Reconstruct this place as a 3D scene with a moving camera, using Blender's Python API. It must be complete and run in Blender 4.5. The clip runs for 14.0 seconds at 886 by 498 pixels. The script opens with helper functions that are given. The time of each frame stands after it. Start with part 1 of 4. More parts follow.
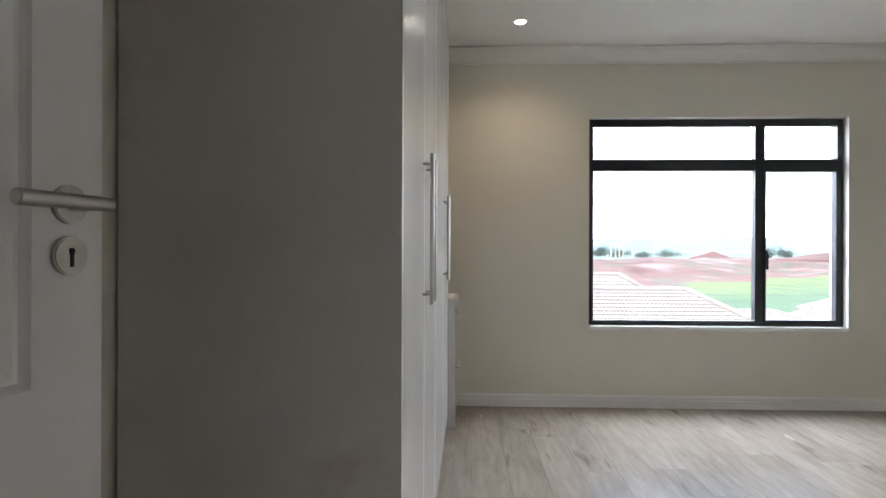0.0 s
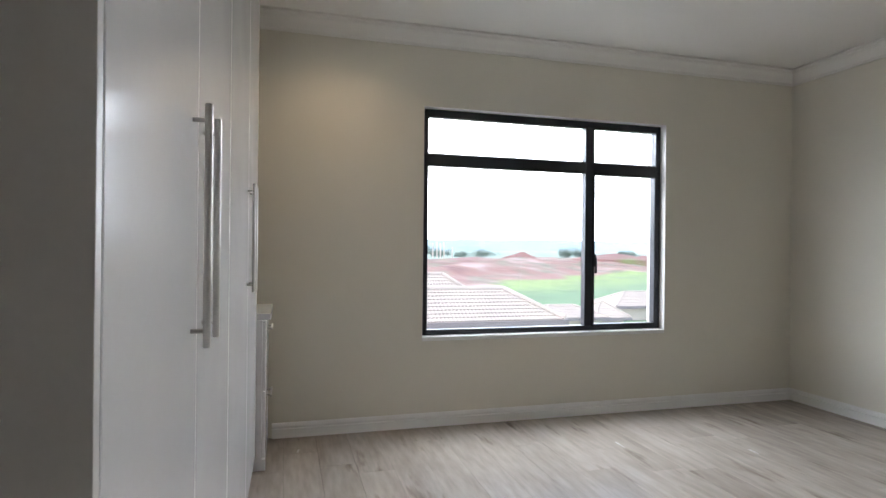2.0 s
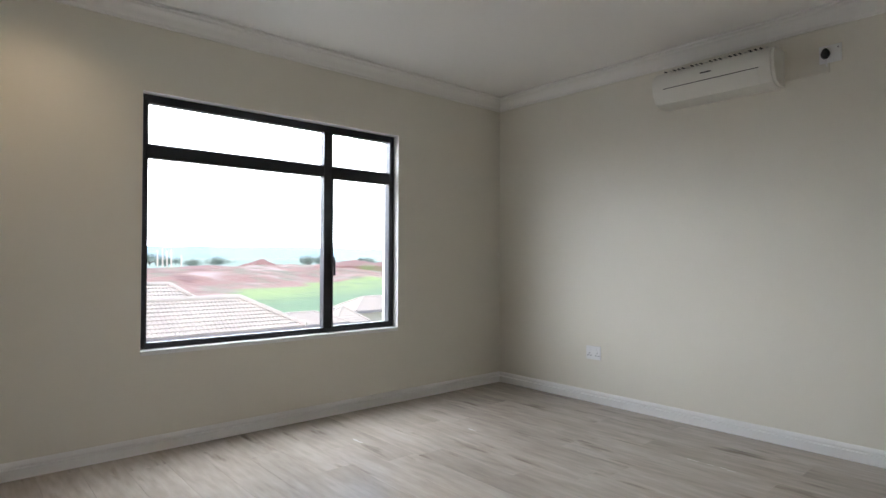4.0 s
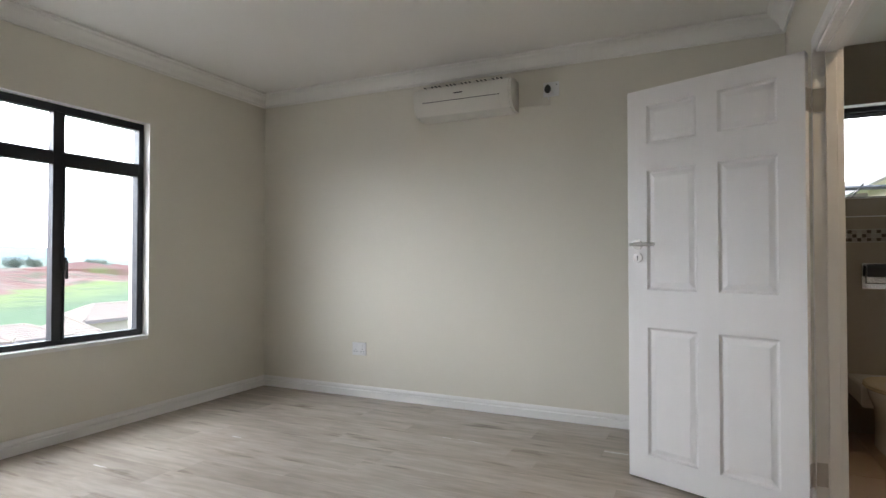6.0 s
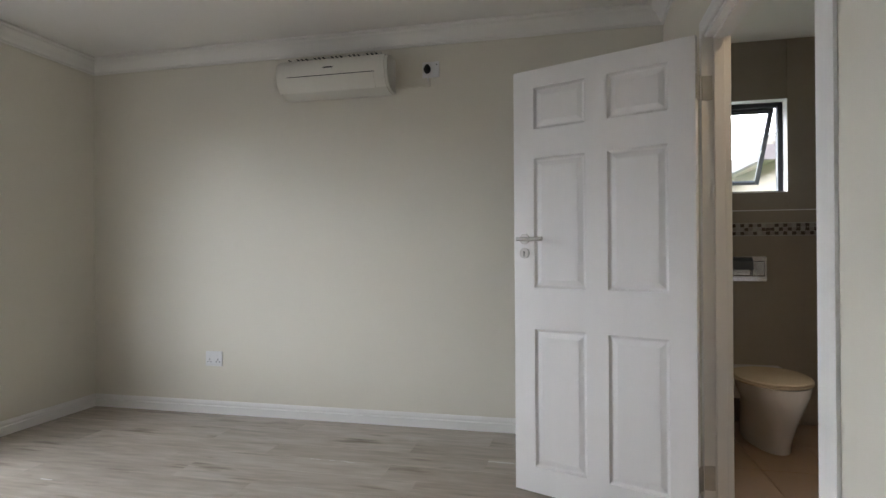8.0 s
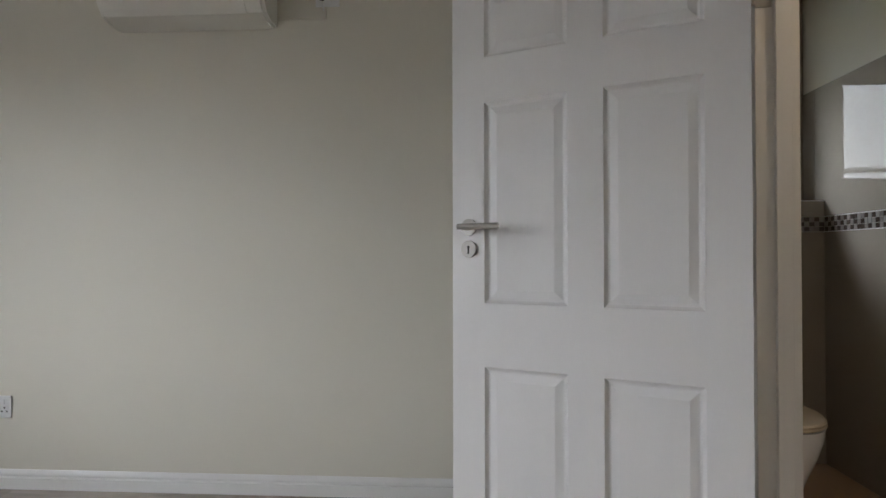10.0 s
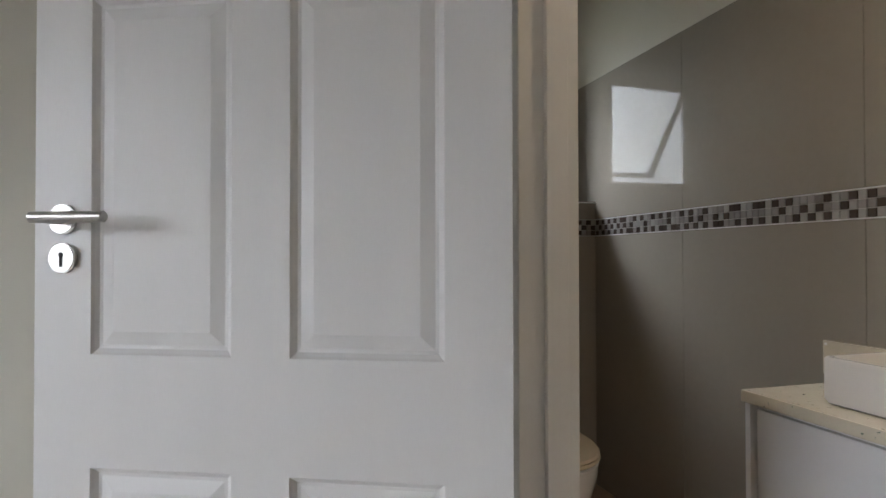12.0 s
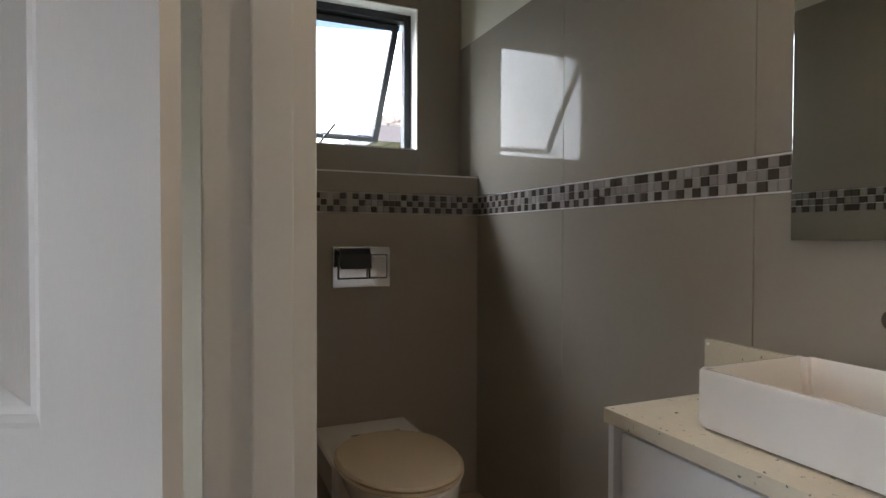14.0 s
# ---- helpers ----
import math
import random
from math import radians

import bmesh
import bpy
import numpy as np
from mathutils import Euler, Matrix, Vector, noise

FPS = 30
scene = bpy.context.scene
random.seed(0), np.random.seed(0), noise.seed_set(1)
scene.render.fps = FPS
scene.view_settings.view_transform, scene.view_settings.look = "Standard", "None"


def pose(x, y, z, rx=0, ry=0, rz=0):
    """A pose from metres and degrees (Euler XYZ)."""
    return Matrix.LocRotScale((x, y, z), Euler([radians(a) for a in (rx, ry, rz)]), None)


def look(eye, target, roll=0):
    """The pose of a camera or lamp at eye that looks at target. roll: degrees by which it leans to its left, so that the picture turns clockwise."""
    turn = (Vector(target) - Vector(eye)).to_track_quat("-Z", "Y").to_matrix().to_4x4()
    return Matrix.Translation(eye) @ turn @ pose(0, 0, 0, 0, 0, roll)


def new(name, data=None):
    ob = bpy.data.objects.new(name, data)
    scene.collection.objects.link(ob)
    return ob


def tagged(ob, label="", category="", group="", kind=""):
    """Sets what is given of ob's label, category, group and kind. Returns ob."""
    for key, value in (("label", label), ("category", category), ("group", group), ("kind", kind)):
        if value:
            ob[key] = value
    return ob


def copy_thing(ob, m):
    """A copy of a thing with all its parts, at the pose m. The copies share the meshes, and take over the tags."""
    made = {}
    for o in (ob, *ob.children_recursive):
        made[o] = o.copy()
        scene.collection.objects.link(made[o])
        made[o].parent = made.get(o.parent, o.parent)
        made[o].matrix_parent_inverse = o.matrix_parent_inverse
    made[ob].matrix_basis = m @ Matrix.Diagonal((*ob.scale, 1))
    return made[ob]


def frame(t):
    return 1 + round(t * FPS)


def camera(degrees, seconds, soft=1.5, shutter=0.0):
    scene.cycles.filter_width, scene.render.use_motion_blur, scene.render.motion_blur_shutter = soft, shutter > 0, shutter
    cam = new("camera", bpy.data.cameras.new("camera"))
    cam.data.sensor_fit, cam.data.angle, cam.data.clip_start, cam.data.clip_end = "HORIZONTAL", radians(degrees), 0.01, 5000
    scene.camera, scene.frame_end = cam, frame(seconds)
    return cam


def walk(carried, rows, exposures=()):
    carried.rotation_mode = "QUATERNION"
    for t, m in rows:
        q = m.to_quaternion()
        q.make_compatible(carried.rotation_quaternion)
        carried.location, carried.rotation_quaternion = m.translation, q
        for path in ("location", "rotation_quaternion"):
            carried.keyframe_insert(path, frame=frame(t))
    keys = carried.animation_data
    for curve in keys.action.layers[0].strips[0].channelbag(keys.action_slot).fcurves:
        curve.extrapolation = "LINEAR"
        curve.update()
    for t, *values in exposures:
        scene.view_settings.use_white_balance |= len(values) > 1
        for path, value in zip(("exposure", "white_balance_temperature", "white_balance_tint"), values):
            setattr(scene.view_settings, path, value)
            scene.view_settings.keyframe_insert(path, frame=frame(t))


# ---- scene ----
cam = camera(75.8, 14.0)
PATH = [
    (0, (0.595, -0.641, 1.166), (0.528, 1.358, 1.165), 0.2),
    (0.5, (0.579, -0.494, 1.189), (0.603, 1.506, 1.185), 0.4),
    (1, (0.575, -0.364, 1.184), (0.789, 1.625, 1.179), 0.6),
    (1.5, (0.614, -0.206, 1.186), (0.992, 1.758, 1.184), 0.6),
    (2, (0.641, -0.09, 1.185), (1.178, 1.836, 1.186), 0.6),
    (2.5, (0.628, -0.031, 1.189), (1.382, 1.821, 1.196), 0.5),
    (3, (0.622, 0.008, 1.192), (1.624, 1.739, 1.203), 0.4),
    (3.5, (0.676, -0.069, 1.161), (1.816, 1.574, 1.187), 0.3),
    (4, (0.662, -0.089, 1.153), (1.979, 1.416, 1.185), 0.2),
    (6.5, (0.559, -0.106, 1.147), (2.427, 0.609, 1.177), -0.1),
    (7, (0.615, -0.1, 1.167), (2.522, 0.504, 1.188), -0.2),
    (9.5, (1.683, 0.199, 1.155), (3.667, 0.456, 1.165), -0.3),
    (10, (1.934, 0.212, 1.137), (3.93, 0.335, 1.158), -0.1),
    (10.5, (2.126, 0.216, 1.13), (4.119, 0.055, 1.171), 0.2),
    (11, (2.291, 0.113, 1.138), (4.261, -0.229, 1.161), 0.1),
    (11.5, (2.441, -0.015, 1.155), (4.392, -0.453, 1.18), 0.0),
    (12, (2.573, -0.124, 1.157), (4.496, -0.673, 1.183), -0.1),
    (12.5, (2.714, -0.234, 1.151), (4.601, -0.897, 1.148), 1.5),
    (13, (2.776, -0.35, 1.157), (4.638, -1.078, 1.138), 0.7),
    (13.5, (2.819, -0.442, 1.16), (4.667, -1.206, 1.124), 0.3),
    (14, (2.845, -0.505, 1.159), (4.681, -1.296, 1.118), 0.2),
]
EXPOSURES = [
    (0.0, 2.02, 6120, 14), (1.0, 1.95, 6120, 14), (4.2, 1.84, 6220, 14), (6.3, 1.95, 6320, 14), (7.2, 1.90, 6320, 14), (9.5, 1.62, 6320, 14), (10.0, 1.58, 6320, 14), (11.2, 1.52, 6320, 14),
    (12.0, 1.80, 6270, 14), (12.5, 2.05, 6270, 14), (13.0, 2.06, 6270, 14), (13.5, 1.94, 6270, 14), (14.0, 1.75, 6270, 14),
]
walk(cam, [(t, look(eye, target, roll)) for t, eye, target, roll in PATH], EXPOSURES)

# ---- light ----
world = bpy.data.worlds.new("overcast_sky")
world.use_nodes = True
scene.world = world
wn = world.node_tree.nodes
sky = wn.new("ShaderNodeTexSky")
sky.sky_type = "NISHITA"
sky.sun_disc = False
sky.sun_elevation, sky.sun_rotation = radians(58), radians(250)
sky.air_density, sky.dust_density, sky.ozone_density = 1.0, 2.0, 0.6
wn["Background"].inputs["Strength"].default_value = 0.12
world.node_tree.links.new(sky.outputs[0], wn["Background"].inputs["Color"])

sun = new("sun", bpy.data.lights.new("sun", "SUN"))
sun.data.energy, sun.data.angle, sun.data.color = 0.6, radians(14), (1.0, 0.96, 0.9)
sun.matrix_basis = look((-25, -9, 43), (0, 0, 0))


def spot(x, y, z, watts):
    ob = new("downlight_lamp", bpy.data.lights.new("downlight_lamp", "SPOT"))
    ob.data.energy, ob.data.color = watts, (1.0, 0.75, 0.48)
    ob.data.spot_size, ob.data.spot_blend, ob.data.shadow_soft_size = radians(140), 1.0, 0.025
    ob.matrix_basis = look((x, y, z), (x, y, 0.0))
    return ob


spot(0.967, 3.06, 2.615, 3.6)
# bathroom lamp added out of view, assumed from warm light on the upper walls
spot(3.15, -1.10, 2.615, 7.5)


def opening_lamp(name, m, w, h, watts, colour):
    """An added area lamp outside a window, standing in for the bright sky's light."""
    ob = new(name, bpy.data.lights.new(name, "AREA"))
    ob.data.shape, ob.data.size, ob.data.size_y = "RECTANGLE", w, h
    ob.data.energy, ob.data.color = watts, colour
    ob.matrix_basis = m
    return ob


opening_lamp("window_daylight", look((2.4705, 4.75, 2.75), (2.4705, 3.0, 0.95)), 3.2, 1.5, 60.0, (0.88, 0.95, 1.0))
opening_lamp("bath_window_daylight", look((6.85, -0.35, 3.45), (4.4, -1.5, 1.2)), 2.4, 1.2, 72.0, (0.90, 0.96, 1.0))


# ---- materials ----
def material(name, base, rough=0.5, metal=0.0, vary=0.06, scale=6.0, fine=120.0, bump=0.05, stain=None, coat=0.0, piece=0.0, stretch=(1, 1, 1), spec=0.5, spread=0.06):
    m = bpy.data.materials.new(name)
    m.use_nodes = True
    n, l = m.node_tree.nodes, m.node_tree.links
    p = n["Principled BSDF"]
    p.inputs["Roughness"].default_value, p.inputs["Metallic"].default_value = rough, metal
    p.inputs["Coat Weight"].default_value = coat
    p.inputs["Specular IOR Level"].default_value = spec
    geo = n.new("ShaderNodeNewGeometry")
    mp = n.new("ShaderNodeMapping")
    mp.inputs["Scale"].default_value = stretch
    l.new(geo.outputs["Position"], mp.inputs["Vector"])
    big, small = n.new("ShaderNodeTexNoise"), n.new("ShaderNodeTexNoise")
    big.inputs["Scale"].default_value, big.inputs["Detail"].default_value = scale, 5
    small.inputs["Scale"].default_value, small.inputs["Detail"].default_value = fine, 3
    l.new(mp.outputs[0], big.inputs["Vector"]), l.new(mp.outputs[0], small.inputs["Vector"])
    add = n.new("ShaderNodeMath")
    add.operation = "ADD"
    l.new(big.outputs["Fac"], add.inputs[0]), l.new(small.outputs["Fac"], add.inputs[1])
    val = n.new("ShaderNodeMapRange")
    val.inputs["From Min"].default_value, val.inputs["From Max"].default_value = 0.6, 1.4
    val.inputs["To Min"].default_value, val.inputs["To Max"].default_value = 1 - vary, 1 + vary
    l.new(add.outputs[0], val.inputs["Value"])
    level = val.outputs[0]
    if piece:
        info = n.new("ShaderNodeObjectInfo")
        pr = n.new("ShaderNodeMapRange")
        pr.inputs["To Min"].default_value, pr.inputs["To Max"].default_value = 1 - piece, 1 + piece
        l.new(info.outputs["Random"], pr.inputs["Value"])
        mul = n.new("ShaderNodeMath")
        mul.operation = "MULTIPLY"
        l.new(level, mul.inputs[0]), l.new(pr.outputs[0], mul.inputs[1])
        level = mul.outputs[0]
    sc = n.new("ShaderNodeVectorMath")
    sc.operation = "SCALE"
    sc.inputs[0].default_value = base
    l.new(level, sc.inputs["Scale"])
    colour = sc.outputs["Vector"]
    if stain:
        st = n.new("ShaderNodeTexNoise")
        st.inputs["Scale"].default_value, st.inputs["Detail"].default_value = stain[1], 6
        l.new(mp.outputs[0], st.inputs["Vector"])
        sr = n.new("ShaderNodeMapRange")
        sr.inputs["From Min"].default_value, sr.inputs["From Max"].default_value = stain[2], stain[2] + stain[3]
        l.new(st.outputs["Fac"], sr.inputs["Value"])
        mix = n.new("ShaderNodeMix")
        mix.data_type = "RGBA"
        l.new(sr.outputs[0], mix.inputs["Factor"])
        l.new(colour, mix.inputs["A"])
        mix.inputs["B"].default_value = (*stain[0], 1)
        colour = mix.outputs["Result"]
    l.new(colour, p.inputs["Base Color"])
    rr = n.new("ShaderNodeMapRange")
    rr.inputs["To Min"].default_value, rr.inputs["To Max"].default_value = max(0.0, rough - spread), min(1.0, rough + spread)
    l.new(big.outputs["Fac"], rr.inputs["Value"]), l.new(rr.outputs[0], p.inputs["Roughness"])
    if bump:
        b = n.new("ShaderNodeBump")
        b.inputs["Strength"].default_value, b.inputs["Distance"].default_value = bump, 0.004
        l.new(add.outputs[0], b.inputs["Height"]), l.new(b.outputs[0], p.inputs["Normal"])
    return m


def plank_material():
    m = material("oak_laminate", (0.385, 0.335, 0.285), 0.25, 0, 0.23, 1.3, 6.5, 0.006, ((0.15, 0.115, 0.09), 2.4, 0.60, 0.16), 0.0, 0.07, (5.0, 0.75, 1.0))
    n, l = m.node_tree.nodes, m.node_tree.links
    # each board takes its own stretch of grain
    info = next(q for q in n if q.type == "OBJECT_INFO")
    mp = next(q for q in n if q.type == "MAPPING")
    sh = n.new("ShaderNodeVectorMath")
    sh.operation = "SCALE"
    sh.inputs[0].default_value = (37.0, 19.0, 53.0)
    l.new(info.outputs["Random"], sh.inputs["Scale"])
    l.new(sh.outputs["Vector"], mp.inputs["Location"])
    return m


def glass(name, tint=(1, 1, 1), rough=0.0):
    m = bpy.data.materials.new(name)
    m.use_nodes = True
    p = m.node_tree.nodes["Principled BSDF"]
    p.inputs["Base Color"].default_value = (*tint, 1)
    p.inputs["Transmission Weight"].default_value, p.inputs["Roughness"].default_value, p.inputs["IOR"].default_value = 1, rough, 1.45
    return m


def glow(name, colour, strength):
    m = bpy.data.materials.new(name)
    m.use_nodes = True
    p = m.node_tree.nodes["Principled BSDF"]
    p.inputs["Emission Color"].default_value, p.inputs["Emission Strength"].default_value = (*colour, 1), strength
    return m


PAINT = material("cream_wall_paint", (0.72, 0.687, 0.592), 0.58, 0, 0.018, 1.6, 260, 0.06)
CEIL = material("white_ceiling_paint", (0.80, 0.785, 0.74), 0.8, 0, 0.015, 1.2, 200, 0.04)
TRIM = material("white_trim_paint", (0.80, 0.79, 0.765), 0.38, 0, 0.02, 3, 140, 0.02)
DOOR = material("white_door_paint", (0.78, 0.765, 0.75), 0.42, 0, 0.02, 3, 90, 0.05, None, 0, 0, (6, 6, 0.8))
GLOSS = material("white_gloss_wrap", (0.80, 0.79, 0.79), 0.17, 0, 0.012, 2, 60, 0.01, None, 0.3)
MELAMINE = material("grey_white_board", (0.63, 0.595, 0.565), 0.45, 0, 0.03, 2.2, 80, 0.02, ((0.50, 0.43, 0.34), 2.3, 0.62, 0.12))
STEEL = material("brushed_steel", (0.52, 0.50, 0.47), 0.33, 1, 0.05, 30, 300, 0.03)
CHROME = material("chrome", (0.55, 0.55, 0.56), 0.10, 1, 0.02, 20, 100, 0)
DARK = material("keyhole_black", (0.01, 0.01, 0.01), 0.6, 0, 0.1, 30, 100, 0)
FRAME = material("charcoal_aluminium", (0.016, 0.018, 0.024), 0.42, 0, 0.08, 12, 200, 0.02)
OAK = plank_material()
GAP = material("board_joint", (0.10, 0.08, 0.06), 0.8, 0, 0.1, 20, 100, 0)
PLASTIC = material("white_plastic", (0.78, 0.78, 0.77), 0.35, 0, 0.02, 8, 80, 0.01)
ACWHITE = material("aged_white_plastic", (0.72, 0.70, 0.63), 0.4, 0, 0.02, 6, 80, 0.01)
BLACK = material("black_rubber", (0.012, 0.012, 0.012), 0.45, 0, 0.1, 20, 100, 0.02)
TILE = material("taupe_wall_tile", (0.31, 0.28, 0.235), 0.045, 0, 0.03, 3, 50, 0.0, None, 0.0, 0.02, spec=0.16, spread=0.02)
GROUT = material("pale_grout", (0.42, 0.40, 0.36), 0.8, 0, 0.06, 30, 200, 0.1)
FLOORTILE = material("tan_floor_tile", (0.36, 0.25, 0.16), 0.3, 0, 0.05, 4, 60, 0.02, None, 0, 0.04)
CERAMIC = material("white_ceramic", (0.80, 0.77, 0.74), 0.1, 0, 0.01, 3, 40, 0, None, 0.5)
SEATM = material("cream_toilet_seat", (0.64, 0.53, 0.38), 0.22, 0, 0.02, 5, 60, 0)
QUARTZ = material("flecked_cream_quartz", (0.66, 0.60, 0.48), 0.2, 0, 0.04, 20, 160, 0, ((0.12, 0.17, 0.13), 70.0, 0.66, 0.03))
MIRROR = material("silvered_mirror", (0.72, 0.76, 0.72), 0.005, 1, 0.0, 1, 10, 0, spread=0.003)
MOSAIC = [material("mosaic_" + k, c, 0.15, 0, 0.08, 60, 300, 0.02, None, 0, 0.12) for k, c in (("umber", (0.075, 0.058, 0.048)), ("grey", (0.30, 0.28, 0.265)), ("pearl", (0.36, 0.345, 0.325)))]
CLEAR = glass("clear_glass")
ROOF = material("pale_terracotta", (0.46, 0.41, 0.345), 0.75, 0, 0.16, 0.8, 14, 0.2, ((0.49, 0.42, 0.365), 1.2, 0.5, 0.2))
FASCIA = material("grey_fascia", (0.24, 0.21, 0.21), 0.6, 0, 0.08, 2, 30, 0.05)
RENDER = material("cream_render", (0.58, 0.50, 0.42), 0.8, 0, 0.06, 1, 40, 0.1)
LEAF = material("tree_leaf", (0.085, 0.12, 0.085), 0.7, 0, 0.4, 0.6, 8, 0)
BARK = material("tree_bark", (0.11, 0.08, 0.06), 0.85, 0, 0.2, 2, 20, 0.2)
EARTH = material("red_earth", (0.23, 0.125, 0.105), 0.95, 0, 0.25, 0.03, 0.6, 0.3, ((0.16, 0.18, 0.075), 0.045, 0.55, 0.1))
# the hills' bluish tone has distance haze mixed into the base colour
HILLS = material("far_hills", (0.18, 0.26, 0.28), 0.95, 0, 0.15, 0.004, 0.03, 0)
OVERCAST = glow("overcast_glow", (0.92, 0.97, 1.0), 2.2)
LAMP = glow("lamp_lens", (1.0, 0.9, 0.72), 12.0)


def ground_material():
    """Grass, red earthworks and far bush by place, with ragged borders."""
    m = material("ground_cover", (0.19, 0.27, 0.075), 0.95, 0, 0.4, 0.08, 0.7, 0.2)
    n, l = m.node_tree.nodes, m.node_tree.links
    p = n["Principled BSDF"]
    grass = p.inputs["Base Color"].links[0].from_socket
    geo = next(q for q in n if q.type == "NEW_GEOMETRY")
    sep = n.new("ShaderNodeSeparateXYZ")
    l.new(geo.outputs["Position"], sep.inputs[0])
    noi = n.new("ShaderNodeTexNoise")
    noi.inputs["Scale"].default_value, noi.inputs["Detail"].default_value = 0.022, 8
    l.new(geo.outputs["Position"], noi.inputs["Vector"])

    def math_(op, a, b):
        q = n.new("ShaderNodeMath")
        q.operation = op
        for i, v in enumerate((a, b)):
            if isinstance(v, (int, float)):
                q.inputs[i].default_value = v
            else:
                l.new(v, q.inputs[i])
        return q.outputs[0]

    def blend(fac, a, b):
        q = n.new("ShaderNodeMix")
        q.data_type = "RGBA"
        l.new(fac, q.inputs["Factor"])
        for key, v in (("A", a), ("B", b)):
            if isinstance(v, tuple):
                q.inputs[key].default_value = (*v, 1)
            else:
                l.new(v, q.inputs[key])
        return q.outputs["Result"]

    def step(v, lo, hi):
        q = n.new("ShaderNodeMapRange")
        q.inputs["From Min"].default_value, q.inputs["From Max"].default_value = lo, hi
        l.new(v, q.inputs["Value"])
        return q.outputs[0]

    wob = math_("MULTIPLY", math_("SUBTRACT", noi.outputs["Fac"], 0.5), 40.0)
    far = math_("ADD", sep.outputs["Y"], wob)
    # the earthworks come nearer in the west than in the east
    edge = math_("SUBTRACT", far, math_("MULTIPLY", sep.outputs["X"], 0.63))
    tufts = n.new("ShaderNodeTexNoise")
    tufts.inputs["Scale"].default_value, tufts.inputs["Detail"].default_value = 0.13, 12
    l.new(geo.outputs["Position"], tufts.inputs["Vector"])
    soil = blend(step(tufts.outputs["Fac"], 0.44, 0.62), (0.26, 0.145, 0.115), (0.16, 0.15, 0.095))
    near = blend(step(edge, 58.0, 84.0), (0.11, 0.20, 0.09), grass)
    # darker scrub in the grass
    near = blend(step(tufts.outputs["Fac"], 0.50, 0.66), near, (0.085, 0.15, 0.065))
    # pale cut faces and tracks in the soil
    cut = n.new("ShaderNodeTexNoise")
    cut.inputs["Scale"].default_value, cut.inputs["Detail"].default_value, cut.inputs["Distortion"].default_value = 0.03, 10, 1.5
    l.new(geo.outputs["Position"], cut.inputs["Vector"])
    soil = blend(step(cut.outputs["Fac"], 0.54, 0.70), soil, (0.42, 0.33, 0.29))
    soil = blend(step(cut.outputs["Fac"], 0.44, 0.34), soil, (0.17, 0.085, 0.07))
    # bare soil on the far side of the field and all along its western flank
    flank = math_("SUBTRACT", math_("MULTIPLY", far, 0.40), sep.outputs["X"])
    col = blend(math_("MAXIMUM", step(edge, 96.0, 100.0), step(flank, -1.0, 2.0)), near, soil)
    # the far bush turns paler and bluer: distance haze put into its colour
    bush = blend(step(tufts.outputs["Fac"], 0.35, 0.65), (0.16, 0.25, 0.21), (0.25, 0.33, 0.25))
    col = blend(step(far, 270.0, 330.0), col, bush)
    l.new(col, p.inputs["Base Color"])
    return m


GROUND = ground_material()


# ---- building helpers ----
def boxes(*spans, bevel=0.0):
    """One bmesh of boxes (x0, x1, y0, y1, z0, z1)."""
    bm = bmesh.new()
    for x0, x1, y0, y1, z0, z1 in spans:
        bmesh.ops.create_cube(bm, size=1, matrix=Matrix.LocRotScale(((x0 + x1) / 2, (y0 + y1) / 2, (z0 + z1) / 2), None, (x1 - x0, y1 - y0, z1 - z0)))
    if bevel:
        bmesh.ops.bevel(bm, geom=bm.edges[:], offset=bevel, segments=2, profile=0.5, affect="EDGES", clamp_overlap=True)
    return bm


def rod(r, a, b, seg=20, bm=None, r2=None, bevel=0.0):
    bm = bm or bmesh.new()
    a, b = Vector(a), Vector(b)
    m = Matrix.Translation((a + b) / 2) @ (b - a).to_track_quat("Z", "Y").to_matrix().to_4x4()
    made = bmesh.ops.create_cone(bm, cap_ends=True, segments=seg, radius1=r, radius2=r if r2 is None else r2, depth=(b - a).length, matrix=m)
    if bevel:
        rim = [e for v in made["verts"] for e in v.link_edges if len(e.link_faces) == 2 and e.calc_face_angle(0) > 1.0]
        bmesh.ops.bevel(bm, geom=list(set(rim)), offset=bevel, segments=2, affect="EDGES")
    return bm


def extrude(profile, length, axis="y"):
    """A prism of a closed (u, z) profile along an axis from 0."""
    bm = bmesh.new()
    ends = []
    for d in (0.0, length):
        ends.append([bm.verts.new((u, d, z) if axis == "y" else (d, u, z)) for u, z in profile])
    k = len(profile)
    for i in range(k):
        bm.faces.new((ends[0][i], ends[0][(i + 1) % k], ends[1][(i + 1) % k], ends[1][i]))
    bm.faces.new(ends[0]), bm.faces.new(ends[1])
    bmesh.ops.recalc_face_normals(bm, faces=bm.faces[:])
    return bm


def mesh_of(name, bm, mat, smooth=False):
    me = bpy.data.meshes.new(name)
    bm.to_mesh(me)
    bm.free()
    me.materials.append(mat)
    if smooth:
        me.polygons.foreach_set("use_smooth", [True] * len(me.polygons))
        me.set_sharp_from_angle(angle=radians(35))
    return me


def part(name, bm, mat, parent=None, label="", smooth=False):
    ob = new(name, mesh_of(name, bm, mat, smooth))
    if parent:
        ob.parent = parent
    if label:
        ob["label"] = label
    return ob


def thing(name, at, label, category, group="", rz=0.0):
    ob = new(name)
    ob.empty_display_size = 0.1
    ob.matrix_basis = pose(*at, 0, 0, rz)
    return tagged(ob, label, category, group)


def structure(name, bm, mat, label, category):
    return tagged(part(name, bm, mat), label, category, "", "structure")


